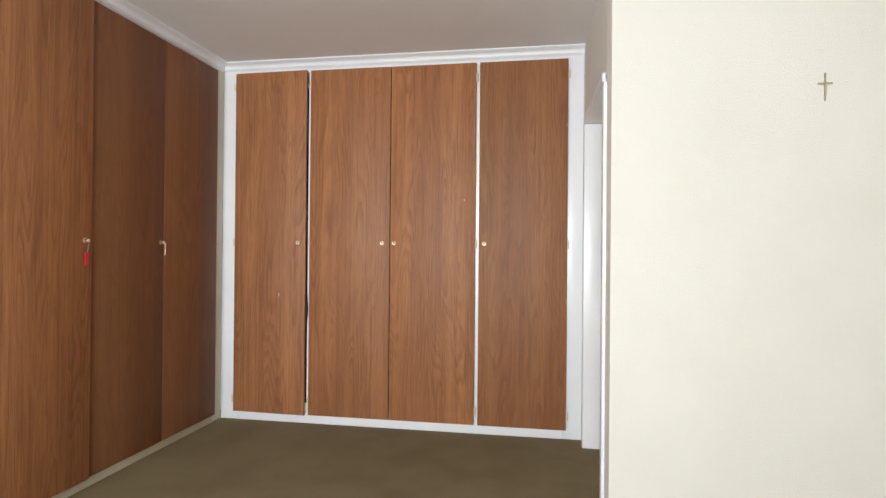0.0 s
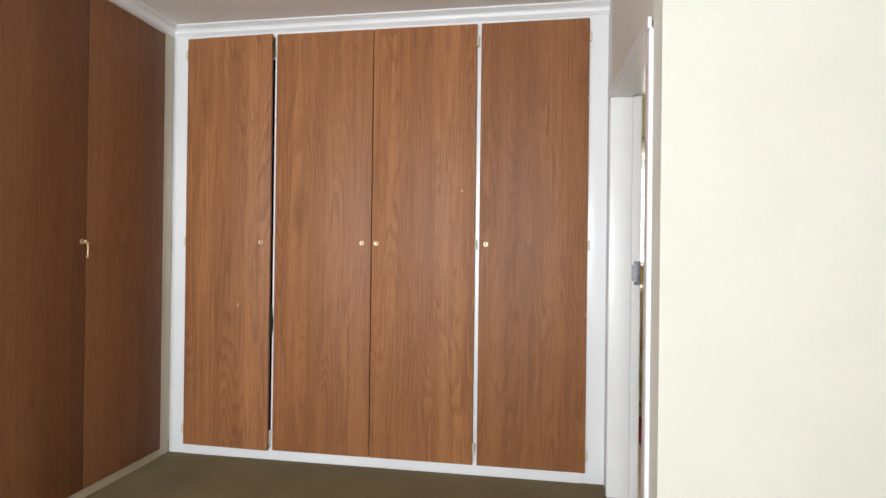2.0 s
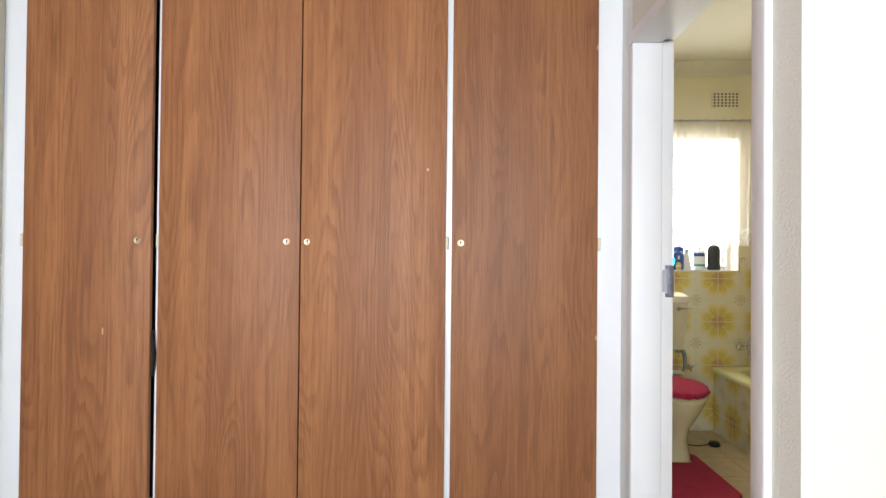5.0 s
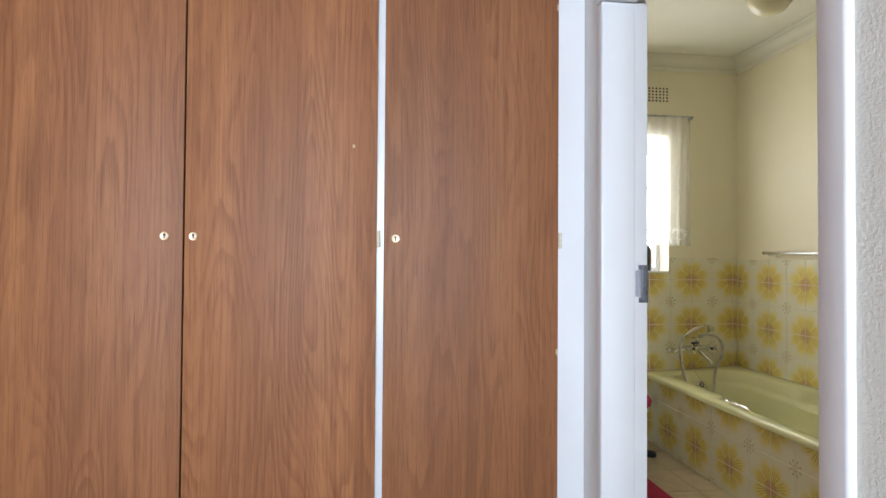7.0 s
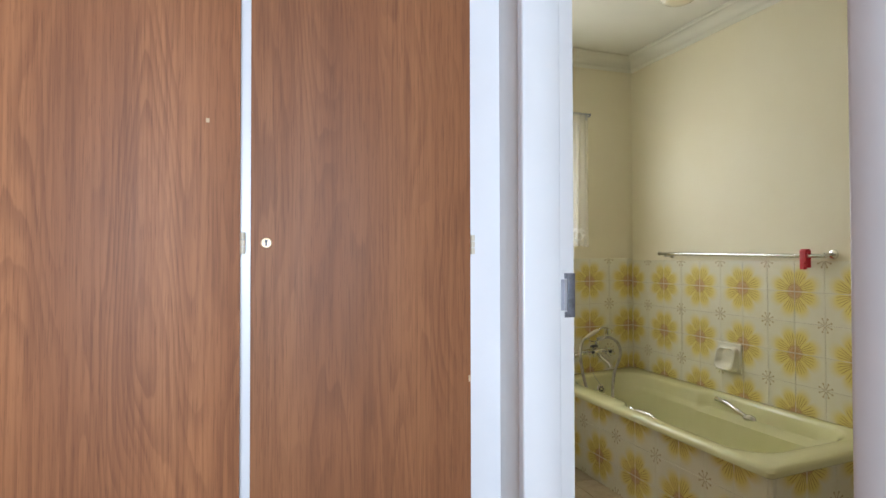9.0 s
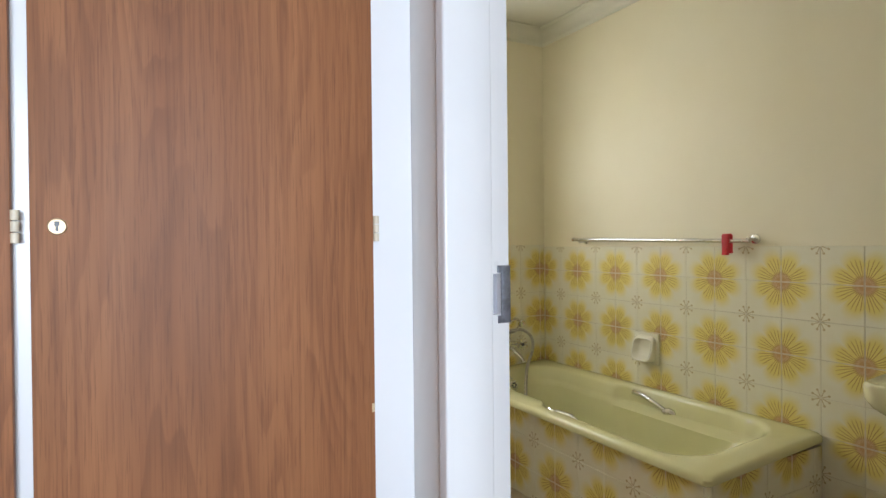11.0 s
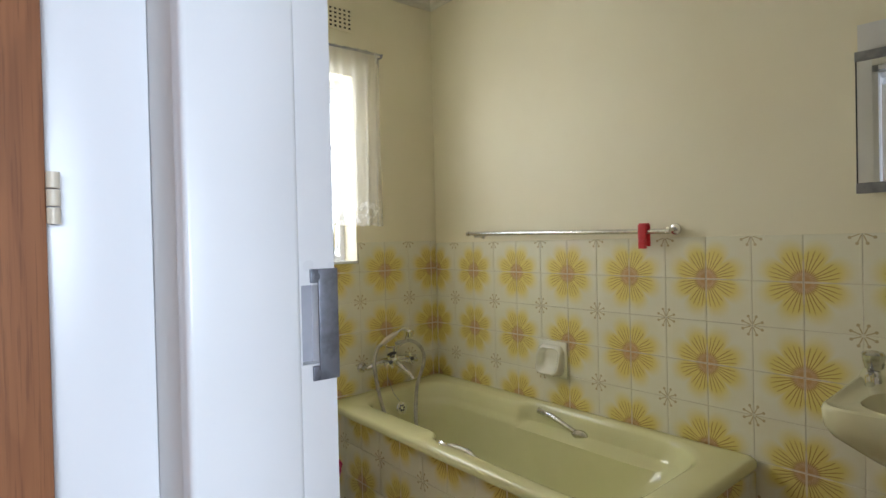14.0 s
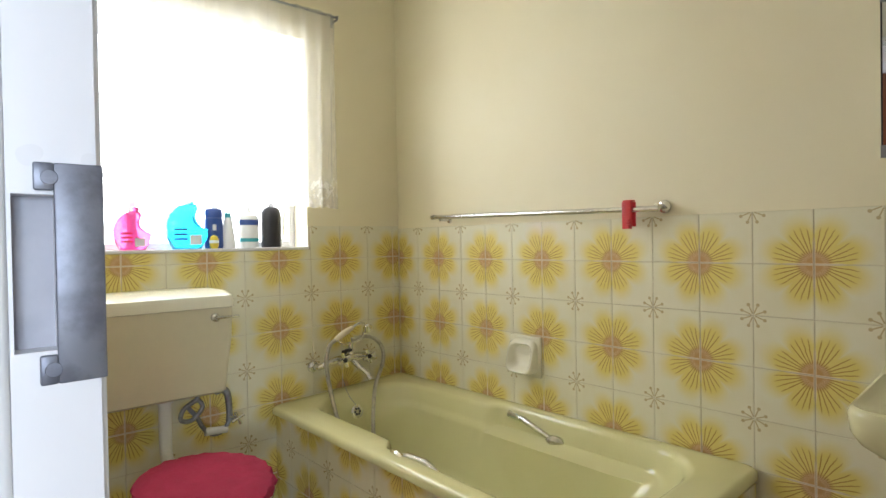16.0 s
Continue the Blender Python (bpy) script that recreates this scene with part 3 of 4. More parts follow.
# blackened panel again: shade behind the cupboard doors as colour
wpart("carcass", B(-2.70, -2.62, -2.1, 3.80, 0.0, 2.53), DARK, left, "near-black back panel, closet shade put in its colour")
edges = [3.688, 3.114, 2.538, 1.962, 1.386, 0.810, 0.234, -0.342, -0.918, -1.494, -2.07]
for k, (y1, y0) in enumerate(zip(edges, edges[1:])):
    out = 0.014 if k == 2 else 0.0
    # only the third door keeps the unshaded teak
    d = wpart("door", B(-2.060 + out, -2.040 + out, y0 + 0.002, y1 - 0.002, 0.056, DZ1, bevel=0.0025), WOOD if k == 2 else WOOD_SHADED, left, "teak-grained laminate door")
    wpart("back_stop", B(-2.094, -2.066, y0 - 0.015, y0 + 0.015, 0.056, DZ1), WHITE, left)
    ly = y0 + 0.045 if k % 2 else y1 - 0.045
    if k == 1:
        ly = y1 - 0.028
    if k:
        lock(d, (-2.040 + out, ly, 1.262), (1, 0, 0))


def key_on(name, at, label, tag):
    x, y, z = at
    k = thing(name, (x, y, z), label, "key")
    bm = lathe([(0.0030, -0.0006), (0.009, -0.0006), (0.009, 0.0014), (0.0030, 0.0014)], pose(x + 0.016, y, z, 90, 0, 0), 16)
    wpart("bow", bm, BRASS, k)
    wpart("shank", tube([(x - 0.002, y, z), (x + 0.010, y, z)], 0.0022, 1, 8), BRASS, k)
    if tag:
        wpart("ring", tube([(x + 0.018, y, z - 0.004), (x + 0.012, y + 0.002, z - 0.03), (x + 0.009, y, z - 0.062)], 0.0012, 5, 6), STEEL, k)
        wpart("tag", B(x + 0.004, x + 0.009, y - 0.013, y + 0.013, z - 0.125, z - 0.062, bevel=0.002), RED, k, "red plastic key tag")
    else:
        wpart("spare_key", tube([(x + 0.010, y + 0.022, z - 0.010), (x + 0.010, y + 0.023, z - 0.078)], 0.0028, 1, 8), BRASS, k)
        wpart("spare_bow", lathe([(0.003, -0.001), (0.010, -0.001), (0.010, 0.001), (0.003, 0.001)], pose(x + 0.010, y + 0.022, z - 0.010, 90, 0, 90), 16), BRASS, k)
        wpart("bit", B(x + 0.008, x + 0.012, y + 0.014, y + 0.024, z - 0.078, z - 0.066), BRASS, k)


key_on("key", (-2.022, 2.493, 1.262), "brass key with a red plastic tag in a cupboard lock", True)
key_on("key", (-2.036, 3.086, 1.262), "small brass key hanging from a cupboard lock", False)

# small crucifix on the wall
bm = bmesh.new()
box(bm, 1.4063, 1.4117, 2.650, 2.6595, 1.880, 1.998, bevel=0.0015)
box(bm, 1.381, 1.4055, 2.650, 2.6595, 1.950, 1.957, bevel=0.0015)
box(bm, 1.4125, 1.437, 2.650, 2.6595, 1.950, 1.957, bevel=0.0015)
box(bm, 1.4062, 1.4118, 2.644, 2.6495, 1.900, 1.962, bevel=0.0022)
solid("crucifix", bm, TARNISH, "small dull brass crucifix hung on the cream wall", "crucifix")
# ---- bathroom ----
# bath with tiled sides
TX0, TX1, TY0, TY1, RIM = 1.612, BATH_X - 0.002, 3.896, BATH_Y - 0.002, 0.475
cx, cy, hx, hy = (TX0 + TX1) / 2, (TY0 + TY1) / 2, (TX1 - TX0) / 2, (TY1 - TY0) / 2
bath = thing("bathtub", (cx, cy, 0), "primrose-yellow enamelled bath with tiled sides, built into the corner", "bathtub")
bm = bmesh.new()
loops = [rounded(cx, cy, hx - 0.010, hy - 0.008, 0.02, 0.437, n=14), rounded(cx, cy, hx, hy, 0.03, 0.443, n=14), rounded(cx, cy, hx, hy, 0.03, 0.461, n=14),
         rounded(cx, cy, hx - 0.006, hy - 0.006, 0.035, 0.471, n=14), rounded(cx, cy, hx - 0.016, hy - 0.016, 0.04, RIM, n=14)]
ic = cy + 0.012
for dx, dy, rad, z, oy, sq in ((0.052, 0.098, 0.16, RIM, 0, 0), (0.060, 0.110, 0.17, RIM - 0.004, 0, 0), (0.068, 0.122, 0.17, RIM - 0.018, 0.0, 0),
                               (0.075, 0.136, 0.18, 0.412, 0.006, 0.0), (0.080, 0.142, 0.18, 0.396, 0.008, 0.0), (0.090, 0.148, 0.18, 0.386, 0.010, 0.0), (0.092, 0.158, 0.19, 0.372, 0.016, 0.0), (0.096, 0.185, 0.19, 0.30, 0.03, 0.02),
                               (0.112, 0.245, 0.19, 0.18, 0.07, 0.05), (0.145, 0.300, 0.17, 0.125, 0.09, 0.06), (0.20, 0.37, 0.13, 0.105, 0.10, 0.06), (0.29, 0.50, 0.05, 0.100, 0.10, 0.0)):
    lp = rounded(cx + 0.005, ic + oy, hx - dx, hy - dy, min(rad, hx - dx - 0.002), z, n=14, squash=sq)
    for p in lp:    # wide rim at the drain end, cut back at the grips; arm ledges along the reclining half
        drain = min(1.0, max(0.0, (p.y - 4.83) / 0.07))
        foot = min(1.0, max(0.0, (p.y - 4.05) / 0.30))
        f = drain if z > 0.392 else max(drain, (0.45 if z > 0.38 else 1.0) * foot * foot * (3 - 2 * foot))
        f = f * f * (3 - 2 * f)
        p.x += (-1 if p.x > cx else 1) * 0.050 * f * min(1.0, abs(p.x - cx) / 0.15)
    loops.append(lp)
for lp in loops:    # it leans a little towards the room
    for p in lp:
        p.z += 0.017 * (p.x - cx) / hx
skin(bm, loops, cap0=False)
tub = wpart("tub", bm, ENAMEL, bath)
for wall_x, side, y0, z0 in ((2.272, -1, 4.812, 0.462), (1.664, 1, 4.765, 0.452)):
    a, b, c = (wall_x + side * 0.030, y0 - 0.02, z0), (wall_x + side * 0.040, y0 - 0.10, z0 - 0.002), (wall_x + side * 0.038, y0 - 0.235, z0 - 0.046)
    gp = wpart("grip", tube([(wall_x, y0, z0), a, b, c], 0.011, 1, 12, [0.011, 0.0115, 0.012, 0.010]), CHROME, bath, "angled chrome grab handle")
    for q, tilt in (((wall_x + side * 0.004, y0 + 0.004, z0), 0), ((c[0] - side * 0.002, c[1] - 0.012, c[2] - 0.004), 20)):
        wpart("grip_plate", lathe([(0, -0.008), (0.021, -0.008), (0.026, 0.0), (0.021, 0.008), (0, 0.011)], Matrix.Translation(q) @ Matrix.Rotation(radians(side * 75), 4, "Y") @ Matrix.Rotation(radians(tilt), 4, "X") @ Matrix.Diagonal((0.8, 1.45, 1, 1)), 24), CHROME, gp)
OV = pose(1.945, 5.443, 0.396, 78, 0, 0)
ov = wpart("overflow", lathe([(0, 0), (0.030, 0), (0.030, 0.004), (0.024, 0.007), (0.0, 0.007)], OV, 24), CHROME, bath, "chrome overflow grating")
for k in range(6):
    a = k * math.pi / 3
    wpart("slot", lathe([(0, 0), (0.0055, 0), (0.0055, 0.002), (0, 0.002)], OV @ Matrix.Translation((0.013 * math.cos(a), 0.013 * math.sin(a), 0.0063)), 10), BLACK, ov)
wpart("plug_chain", tube([(1.925, 5.530, 0.540), (1.930, 5.490, 0.470), (1.942, 5.445, 0.425)], 0.0012, 4, 6), STEEL, bath)
core = B(1.645, BATH_X - 0.01, 3.918, 5.60, -0.005, 0.08)
box(core, 1.645, 1.655, 3.918, 5.60, 0.08, 0.436)
box(core, 1.655, BATH_X - 0.01, 3.918, 3.928, 0.08, 0.436)
panel = wpart("panel", core, GROUT, bath, "bath panel covered with flower tiles")

# bath mixer with hand shower
mx = thing("bath_mixer", (1.98, 5.56, 0.60), "old chrome bath mixer with a cream-handled hand shower", "tap")
for x in (1.825, 2.135):
    wpart("flange", lathe([(0, 0), (0.027, 0), (0.024, 0.010), (0.014, 0.016), (0, 0.016)], pose(x, 5.56, 0.600, 90, 0, 0), 24), CHROME, mx)
wpart("body", tube([(1.825, 5.545, 0.600), (1.835, 5.505, 0.606), (1.885, 5.490, 0.624), (1.98, 5.486, 0.630), (2.075, 5.490, 0.624), (2.125, 5.505, 0.606), (2.135, 5.545, 0.600)], 0.014, 6, 12, [0.013, 0.014, 0.016, 0.021, 0.016, 0.014, 0.013]), CHROME, mx)
for x, s in ((1.915, -1), (2.045, 1)):
    hd = wpart("valve_head", tube([(x, 5.486, 0.628), (x, 5.435, 0.634)], 0.014, 1, 12), CHROME, mx)
    cross = bmesh.new()
    for k in range(4):
        a = radians(20 + 90 * k)
        tube([(x, 5.430, 0.634), (x + 0.033 * math.cos(a), 5.430, 0.634 + 0.033 * math.sin(a))], 0.006, 1, 8, [0.005, 0.008], cross)
    wpart("cross_handle", cross, CHROME, mx)
    wpart("cap", lathe([(0, 0), (0.011, 0), (0.009, 0.006), (0, 0.008)], pose(x, 5.426, 0.634, 90, 0, 0), 14), BLACK, mx, "dark cap")
wpart("spout", tube([(1.99, 5.480, 0.612), (2.005, 5.448, 0.585), (2.022, 5.415, 0.560), (2.030, 5.402, 0.535)], 0.011, 6, 12, [0.014, 0.011, 0.010, 0.013]), CHROME, mx)
wpart("riser", tube([(1.98, 5.486, 0.640), (1.98, 5.484, 0.700)], 0.012, 1, 12), CHROME, mx)
wpart("diverter", tube([(1.98, 5.480, 0.665), (1.945, 5.462, 0.668), (1.925, 5.455, 0.662)], 0.008, 4, 10, [0.008, 0.009, 0.013]), BLACK, mx, "black diverter lever")
wpart("cradle", tube([(1.90, 5.470, 0.725), (1.935, 5.476, 0.700), (1.98, 5.482, 0.698), (2.030, 5.476, 0.712), (2.045, 5.470, 0.745)], 0.005, 6, 8), CHROME, mx)
wpart("handset", tube([(1.888, 5.468, 0.722), (1.912, 5.464, 0.738), (1.945, 5.460, 0.757), (1.975, 5.456, 0.772)], 0.013, 5, 12, [0.009, 0.014, 0.015, 0.010]), PORCELAIN, mx, "cream hand shower handle")
wpart("neck", tube([(1.975, 5.456, 0.772), (2.005, 5.450, 0.788), (2.035, 5.445, 0.783)], 0.007, 5, 10), CHROME, mx)
wpart("shower_rose", lathe([(0, 0.012), (0.010, 0.010), (0.022, -0.012), (0.024, -0.022), (0.019, -0.026), (0, -0.026)], pose(2.045, 5.442, 0.772, 25, -35, 0), 20), CHROME, mx)
wpart("hose", tube([(1.892, 5.468, 0.724), (1.858, 5.462, 0.702), (1.834, 5.452, 0.63), (1.836, 5.42, 0.50), (1.850, 5.37, 0.36), (1.885, 5.31, 0.22), (1.935, 5.26, 0.135),
                    (1.970, 5.27, 0.20), (2.000, 5.34, 0.32), (2.060, 5.41, 0.48), (2.135, 5.445, 0.60), (2.130, 5.460, 0.675), (2.075, 5.475, 0.716), (1.985, 5.484, 0.712)], 0.0095, 8, 10), HOSE, mx, "ribbed metal shower hose")

mx.location += Vector((-0.004, 0.05, -0.008))

# soap dish
sd = thing("soap_dish", (BATH_X, 4.766, 0.61), "ivory ceramic soap dish set in the tiled wall", "soap dish")
wpart("plate", B(BATH_X - 0.012, BATH_X + 0.001, 4.686, 4.846, 0.608, 0.770, bevel=0.006, seg=3), IVORY, sd)
rings = []
for dx, hw, hh, dz in ((-0.010, 0.070, 0.070, 0.0), (-0.034, 0.070, 0.066, 0.0), (-0.050, 0.066, 0.060, -0.002), (-0.053, 0.061, 0.055, -0.002), (-0.049, 0.057, 0.050, 0.0), (-0.026, 0.050, 0.044, 0.004), (-0.014, 0.038, 0.034, 0.008)):
    rings.append([Vector((BATH_X + dx * (0.85 - 0.25 * p.y / hh), 4.770 + p.x, 0.686 + dz + p.y)) for p in rounded(0, 0, hw, hh, 0.032, 0)])
wpart("bowl", skin(bmesh.new(), rings), IVORY, sd)

# towel rail with a clip on it
tr = thing("towel_rail", (BATH_X, 4.72, 1.262), "thin chrome towel rail fixed above the wall tiles", "towel rail")
wpart("rail", tube([(2.268, 5.265, 1.264), (2.268, 4.170, 1.244)], 0.0095, 1, 14), CHROME, tr)
for y, r in ((5.222, 0.017), (4.180, 0.022)):
    wpart("bracket", tube([(2.326, y, 1.252), (2.268, y, 1.252)], 0.008, 1, 10), CHROME, tr)
    wpart("flange", lathe([(0, 0), (r, 0), (r * 0.9, 0.006), (0.008, 0.010), (0, 0.010)], pose(2.327, y, 1.252, 0, -90, 0), 20), CHROME, tr)
wpart("end_cap", lathe([(0, 0), (0.011, 0), (0.012, 0.014), (0.009, 0.020), (0, 0.021)], pose(2.268, 5.260, 1.264, -90, 0, 0), 16), CHROME, tr)
cl = thing("hair_clip", (2.268, 4.272, 1.20), "red plastic claw clip hanging on the towel rail", "hair clip")
bm = bmesh.new()
box(bm, 2.252, 2.258, 4.257, 4.291, 1.182, 1.272, bevel=0.002)
box(bm, 2.278, 2.284, 4.257, 4.291, 1.190, 1.272, bevel=0.002)
box(bm, 2.258, 2.278, 4.257, 4.291, 1.271, 1.277, bevel=0.001)
box(bm, 2.240, 2.252, 4.257, 4.268, 1.182, 1.196, bevel=0.002)
box(bm, 2.240, 2.252, 4.257, 4.268, 1.205, 1.215, bevel=0.002)
wpart("jaw", bm, RED, cl)
for k in range(8):
    wpart("tooth", B(2.249, 2.253, 4.259, 4.289, 1.222 + 0.006 * k, 1.2245 + 0.006 * k), RED, cl)

# basin
BX, BY0 = 2.12, 3.342
bs = thing("basin", (BX, BY0, 0.8), "primrose china wall basin with chrome taps", "basin")
bm = bmesh.new()
loops = []
for hx_, hy_, rad, z, ox in ((0.10, 0.12, 0.09, 0.60, 0.09), (0.150, 0.200, 0.09, 0.655, 0.045), (0.190, 0.252, 0.07, 0.720, 0.008), (0.198, 0.262, 0.06, 0.748, 0.0), (0.200, 0.266, 0.06, 0.788, 0.0),
                         (0.197, 0.263, 0.06, 0.797, 0.0), (0.190, 0.256, 0.055, 0.801, 0.0), (0.176, 0.242, 0.05, 0.796, 0.0)):
    loops.append(rounded(BX + ox, BY0, hx_, hy_, rad, z))
for hx_, hy_, rad, z in ((0.130, 0.200, 0.10, 0.800), (0.122, 0.190, 0.10, 0.785), (0.10, 0.16, 0.09, 0.715), (0.05, 0.08, 0.04, 0.685)):
    loops.append(rounded(BX - 0.04, BY0, hx_, hy_, rad, z))
for lp in loops:    # upstand along the wall
    for p in lp:
        if p.z > 0.79:
            p.z += 0.050 * min(1.0, max(0.0, (p.x - 2.235) / 0.06))
wpart("bowl", skin(bm, loops), CHINA, bs)
for y in (3.560, 3.16):
    tp = wpart("tap", tube([(2.222, y, 0.800), (2.222, y, 0.845)], 0.016, 1, 14, [0.022, 0.015]), CHROME, bs, "chrome pillar tap")
    wpart("nozzle", tube([(2.222, y, 0.832), (2.185, y, 0.838), (2.150, y - (0.01 if y > 3.3 else -0.01), 0.822)], 0.010, 5, 10), CHROME, tp)
    wpart("knob", lathe([(0, 0.052), (0.022, 0.052), (0.029, 0.045), (0.022, 0.008), (0.013, 0.0), (0, 0)], pose(2.222, y, 0.845), 8), CHROME, tp)

# mirror cabinet with a light on top
CX, CY1, CY0 = 2.262, 3.602, 3.10
cab = thing("mirror_cabinet", (BATH_X, 3.35, 1.335), "white mirror cabinet with metal trim and a top light", "cabinet")
SLANT = math.tan(radians(5))


def front(y1, y0, near, far, z0, z1):
    """A strip of the slightly turned cabinet front between y0 and y1, from near to far in front of the body."""
    return prism([(CX + (CY1 - y) * SLANT - d, y) for y, d in ((y1, far), (y1, near), (y0, near), (y0, far))], z0, z1)


wpart("body", prism([(CX, CY1), (BATH_X + 0.007, CY1), (BATH_X + 0.007, CY0), (CX + (CY1 - CY0) * SLANT, CY0)], 1.336, 1.728), WHITE_PL, cab)
wpart("trim", front(CY1, CY0, 0.0005, 0.010, 1.333, 1.362), STEEL, cab, "brushed metal bottom strip")
wpart("trim", front(CY1, CY0, 0.0005, 0.010, 1.702, 1.728), STEEL, cab, "brushed metal top strip")
for k in range(2):
    ym = CY1 - 0.004 - k * 0.247
    wpart("mirror_door", front(ym, ym - 0.245, 0.001, 0.006, 1.3625, 1.7015), MIRROR, cab, "plain mirror door")
wpart("edge", front(CY1 - 0.0005, CY1 - 0.0035, 0.001, 0.007, 1.3622, 1.7018), BLACK, cab, "dark mirror edge")
wpart("diffuser", prism([(CX + 0.004, CY1 - 0.004), (BATH_X + 0.007, CY1 - 0.004), (BATH_X + 0.007, CY0 + 0.004), (CX + 0.004 + (CY1 - CY0) * SLANT, CY0 + 0.004)], 1.729, 1.806), WHITE_PL, cab, "white plastic light cover")

# toilet, cistern and pipes
TOX = 1.160
wc = thing("toilet", (TOX, 5.05, 0), "primrose china toilet with a closed lid", "toilet")


def egg(z, w, y0, y1, n=32):
    """An egg-shaped loop, narrower at y0."""
    out = []
    for k in range(n):
        a = 2 * math.pi * k / n
        y = (y0 + y1) / 2 + (y1 - y0) / 2 * math.sin(a)
        out.append(Vector((TOX + w * math.cos(a) * (1 + 0.10 * math.sin(a)), y, z)))
    return out


wpart("pedestal", skin(bmesh.new(), [egg(z, w, a, b) for z, w, a, b in ((0.0, 0.125, 4.990, 5.400), (0.03, 0.118, 4.995, 5.395), (0.12, 0.100, 5.010, 5.380), (0.20, 0.115, 4.980, 5.390), (0.28, 0.155, 4.910, 5.405), (0.35, 0.180, 4.860, 5.410), (0.385, 0.186, 4.845, 5.410), (0.395, 0.180, 4.850, 5.405))]), CHINA, wc)
wpart("seat", skin(bmesh.new(), [egg(z, w, a, b) for z, w, a, b in ((0.396, 0.180, 4.845, 5.350), (0.400, 0.190, 4.832, 5.355), (0.412, 0.192, 4.830, 5.355), (0.416, 0.185, 4.840, 5.350))]), CHINA, wc)
wpart("lid", skin(bmesh.new(), [egg(z, w, a, b) for z, w, a, b in ((0.417, 0.180, 4.845, 5.345), (0.420, 0.188, 4.835, 5.350), (0.430, 0.188, 4.835, 5.350), (0.434, 0.178, 4.850, 5.340))]), CHINA, wc)
wpart("spigot", tube([(TOX, 5.360, 0.34), (TOX, 5.440, 0.345), (TOX + 0.005, 5.480, 0.37)], 0.03, 5, 14), CHINA, wc)
cov = [egg(0.436, 0.196, 4.828, 5.352, 72), egg(0.430, 0.206, 4.816, 5.360, 72), egg(0.444, 0.211, 4.810, 5.364, 72), egg(0.458, 0.204, 4.818, 5.358, 72), egg(0.466, 0.180, 4.850, 5.330, 72), egg(0.470, 0.12, 4.930, 5.250, 72), egg(0.472, 0.05, 5.030, 5.150, 72)]
rnd = random.Random(4)
for li, lp in enumerate(cov):
    for k, p in enumerate(lp):
        c = Vector((TOX, 5.090, p.z))
        q = 1 + (0.022 * math.sin(k * 1.9) + rnd.uniform(-0.016, 0.016)) * (1 if 0 < li < 4 else 0.25)
        lp[k] = c + (p - c) * q + Vector((0, 0, rnd.uniform(-0.003, 0.003) if 0 < li < 4 else 0))
wc.location += Vector((0, -0.04, 0))
for lp in cov:
    for p in lp:
        p.y -= 0.04
sc = thing("seat_cover", (TOX, 5.05, 0.43), "crimson fluffy cover on the closed toilet lid", "toilet cover")
for lp in cov:
    for p in lp:
        p.x, p.y = TOX - 0.02 + (p.x - TOX) * 0.90, 5.00 + (p.y - 5.05) * 0.90
wpart("skirt", skin(bmesh.new(), cov[:3], cap1=False), PILE, sc, "ruffled crimson edge")
wpart("plush_cover", skin(bmesh.new(), [[p.copy() for p in lp] for lp in cov[2:]], cap0=False), PILE, sc)

cs = thing("cistern", (TOX, BATH_Y, 0.6), "primrose plastic low-level cistern with a chrome lever", "cistern")
CF = 5.435
wpart("tank", skin(bmesh.new(), [rounded(TOX, (a + BATH_Y) / 2, w, (BATH_Y - a) / 2 - 0.001, 0.02, z) for a, w, z in ((CF + 0.035, 0.205, 0.588), (CF + 0.025, 0.217, 0.596), (CF + 0.006, 0.236, 0.80), (CF, 0.240, 0.940))]), CISTERN, cs)
wpart("lid", skin(bmesh.new(), [rounded(TOX, (a + BATH_Y) / 2, w, (BATH_Y - a) / 2 - 0.001, 0.022, z) for a, w, z in ((CF - 0.004, 0.238, 0.916), (CF - 0.010, 0.242, 0.920), (CF - 0.012, 0.243, 0.944), (CF - 0.006, 0.239, 0.962), (CF + 0.03, 0.220, 0.980), (CF + 0.08, 0.18, 0.988))]), IVORY, cs, "glossy cistern lid")
wpart("lever_hub", lathe([(0, 0), (0.017, 0), (0.016, 0.012), (0.009, 0.018), (0, 0.018)], pose(1.328, CF + 0.002, 0.882, 90, 0, 0), 20), CHROME, cs)
wpart("lever", tube([(1.328, CF - 0.014, 0.882), (1.368, CF - 0.016, 0.881), (1.415, CF - 0.012, 0.880)], 0.005, 5, 10, [0.007, 0.005, 0.003]), CHROME, cs)
wpart("outlet_nut", tube([(1.168, 5.52, 0.602), (1.168, 5.52, 0.575)], 0.030, 1, 20), WHITE_PL, cs)
wpart("flush_pipe", tube([(1.168, 5.52, 0.585), (1.168, 5.52, 0.48), (1.166, 5.51, 0.40), (1.163, 5.475, 0.365)], 0.022, 6, 14), WHITE_PL, cs, "white plastic flush pipe")
vl = thing("stop_valve", (1.39, 5.56, 0.575), "dull metal stop valve and coiled pipe under the cistern", "valve")
wpart("flange", lathe([(0, 0), (0.028, 0), (0.025, 0.008), (0, 0.012)], pose(1.375, 5.56, 0.580, 90, 0, 0), 20), STEEL, vl)
wpart("elbow", tube([(1.375, 5.555, 0.580), (1.378, 5.505, 0.582), (1.390, 5.495, 0.560), (1.396, 5.495, 0.49), (1.396, 5.495, 0.455)], 0.013, 6, 12, [0.014, 0.015, 0.014, 0.012, 0.015]), STEEL, vl)
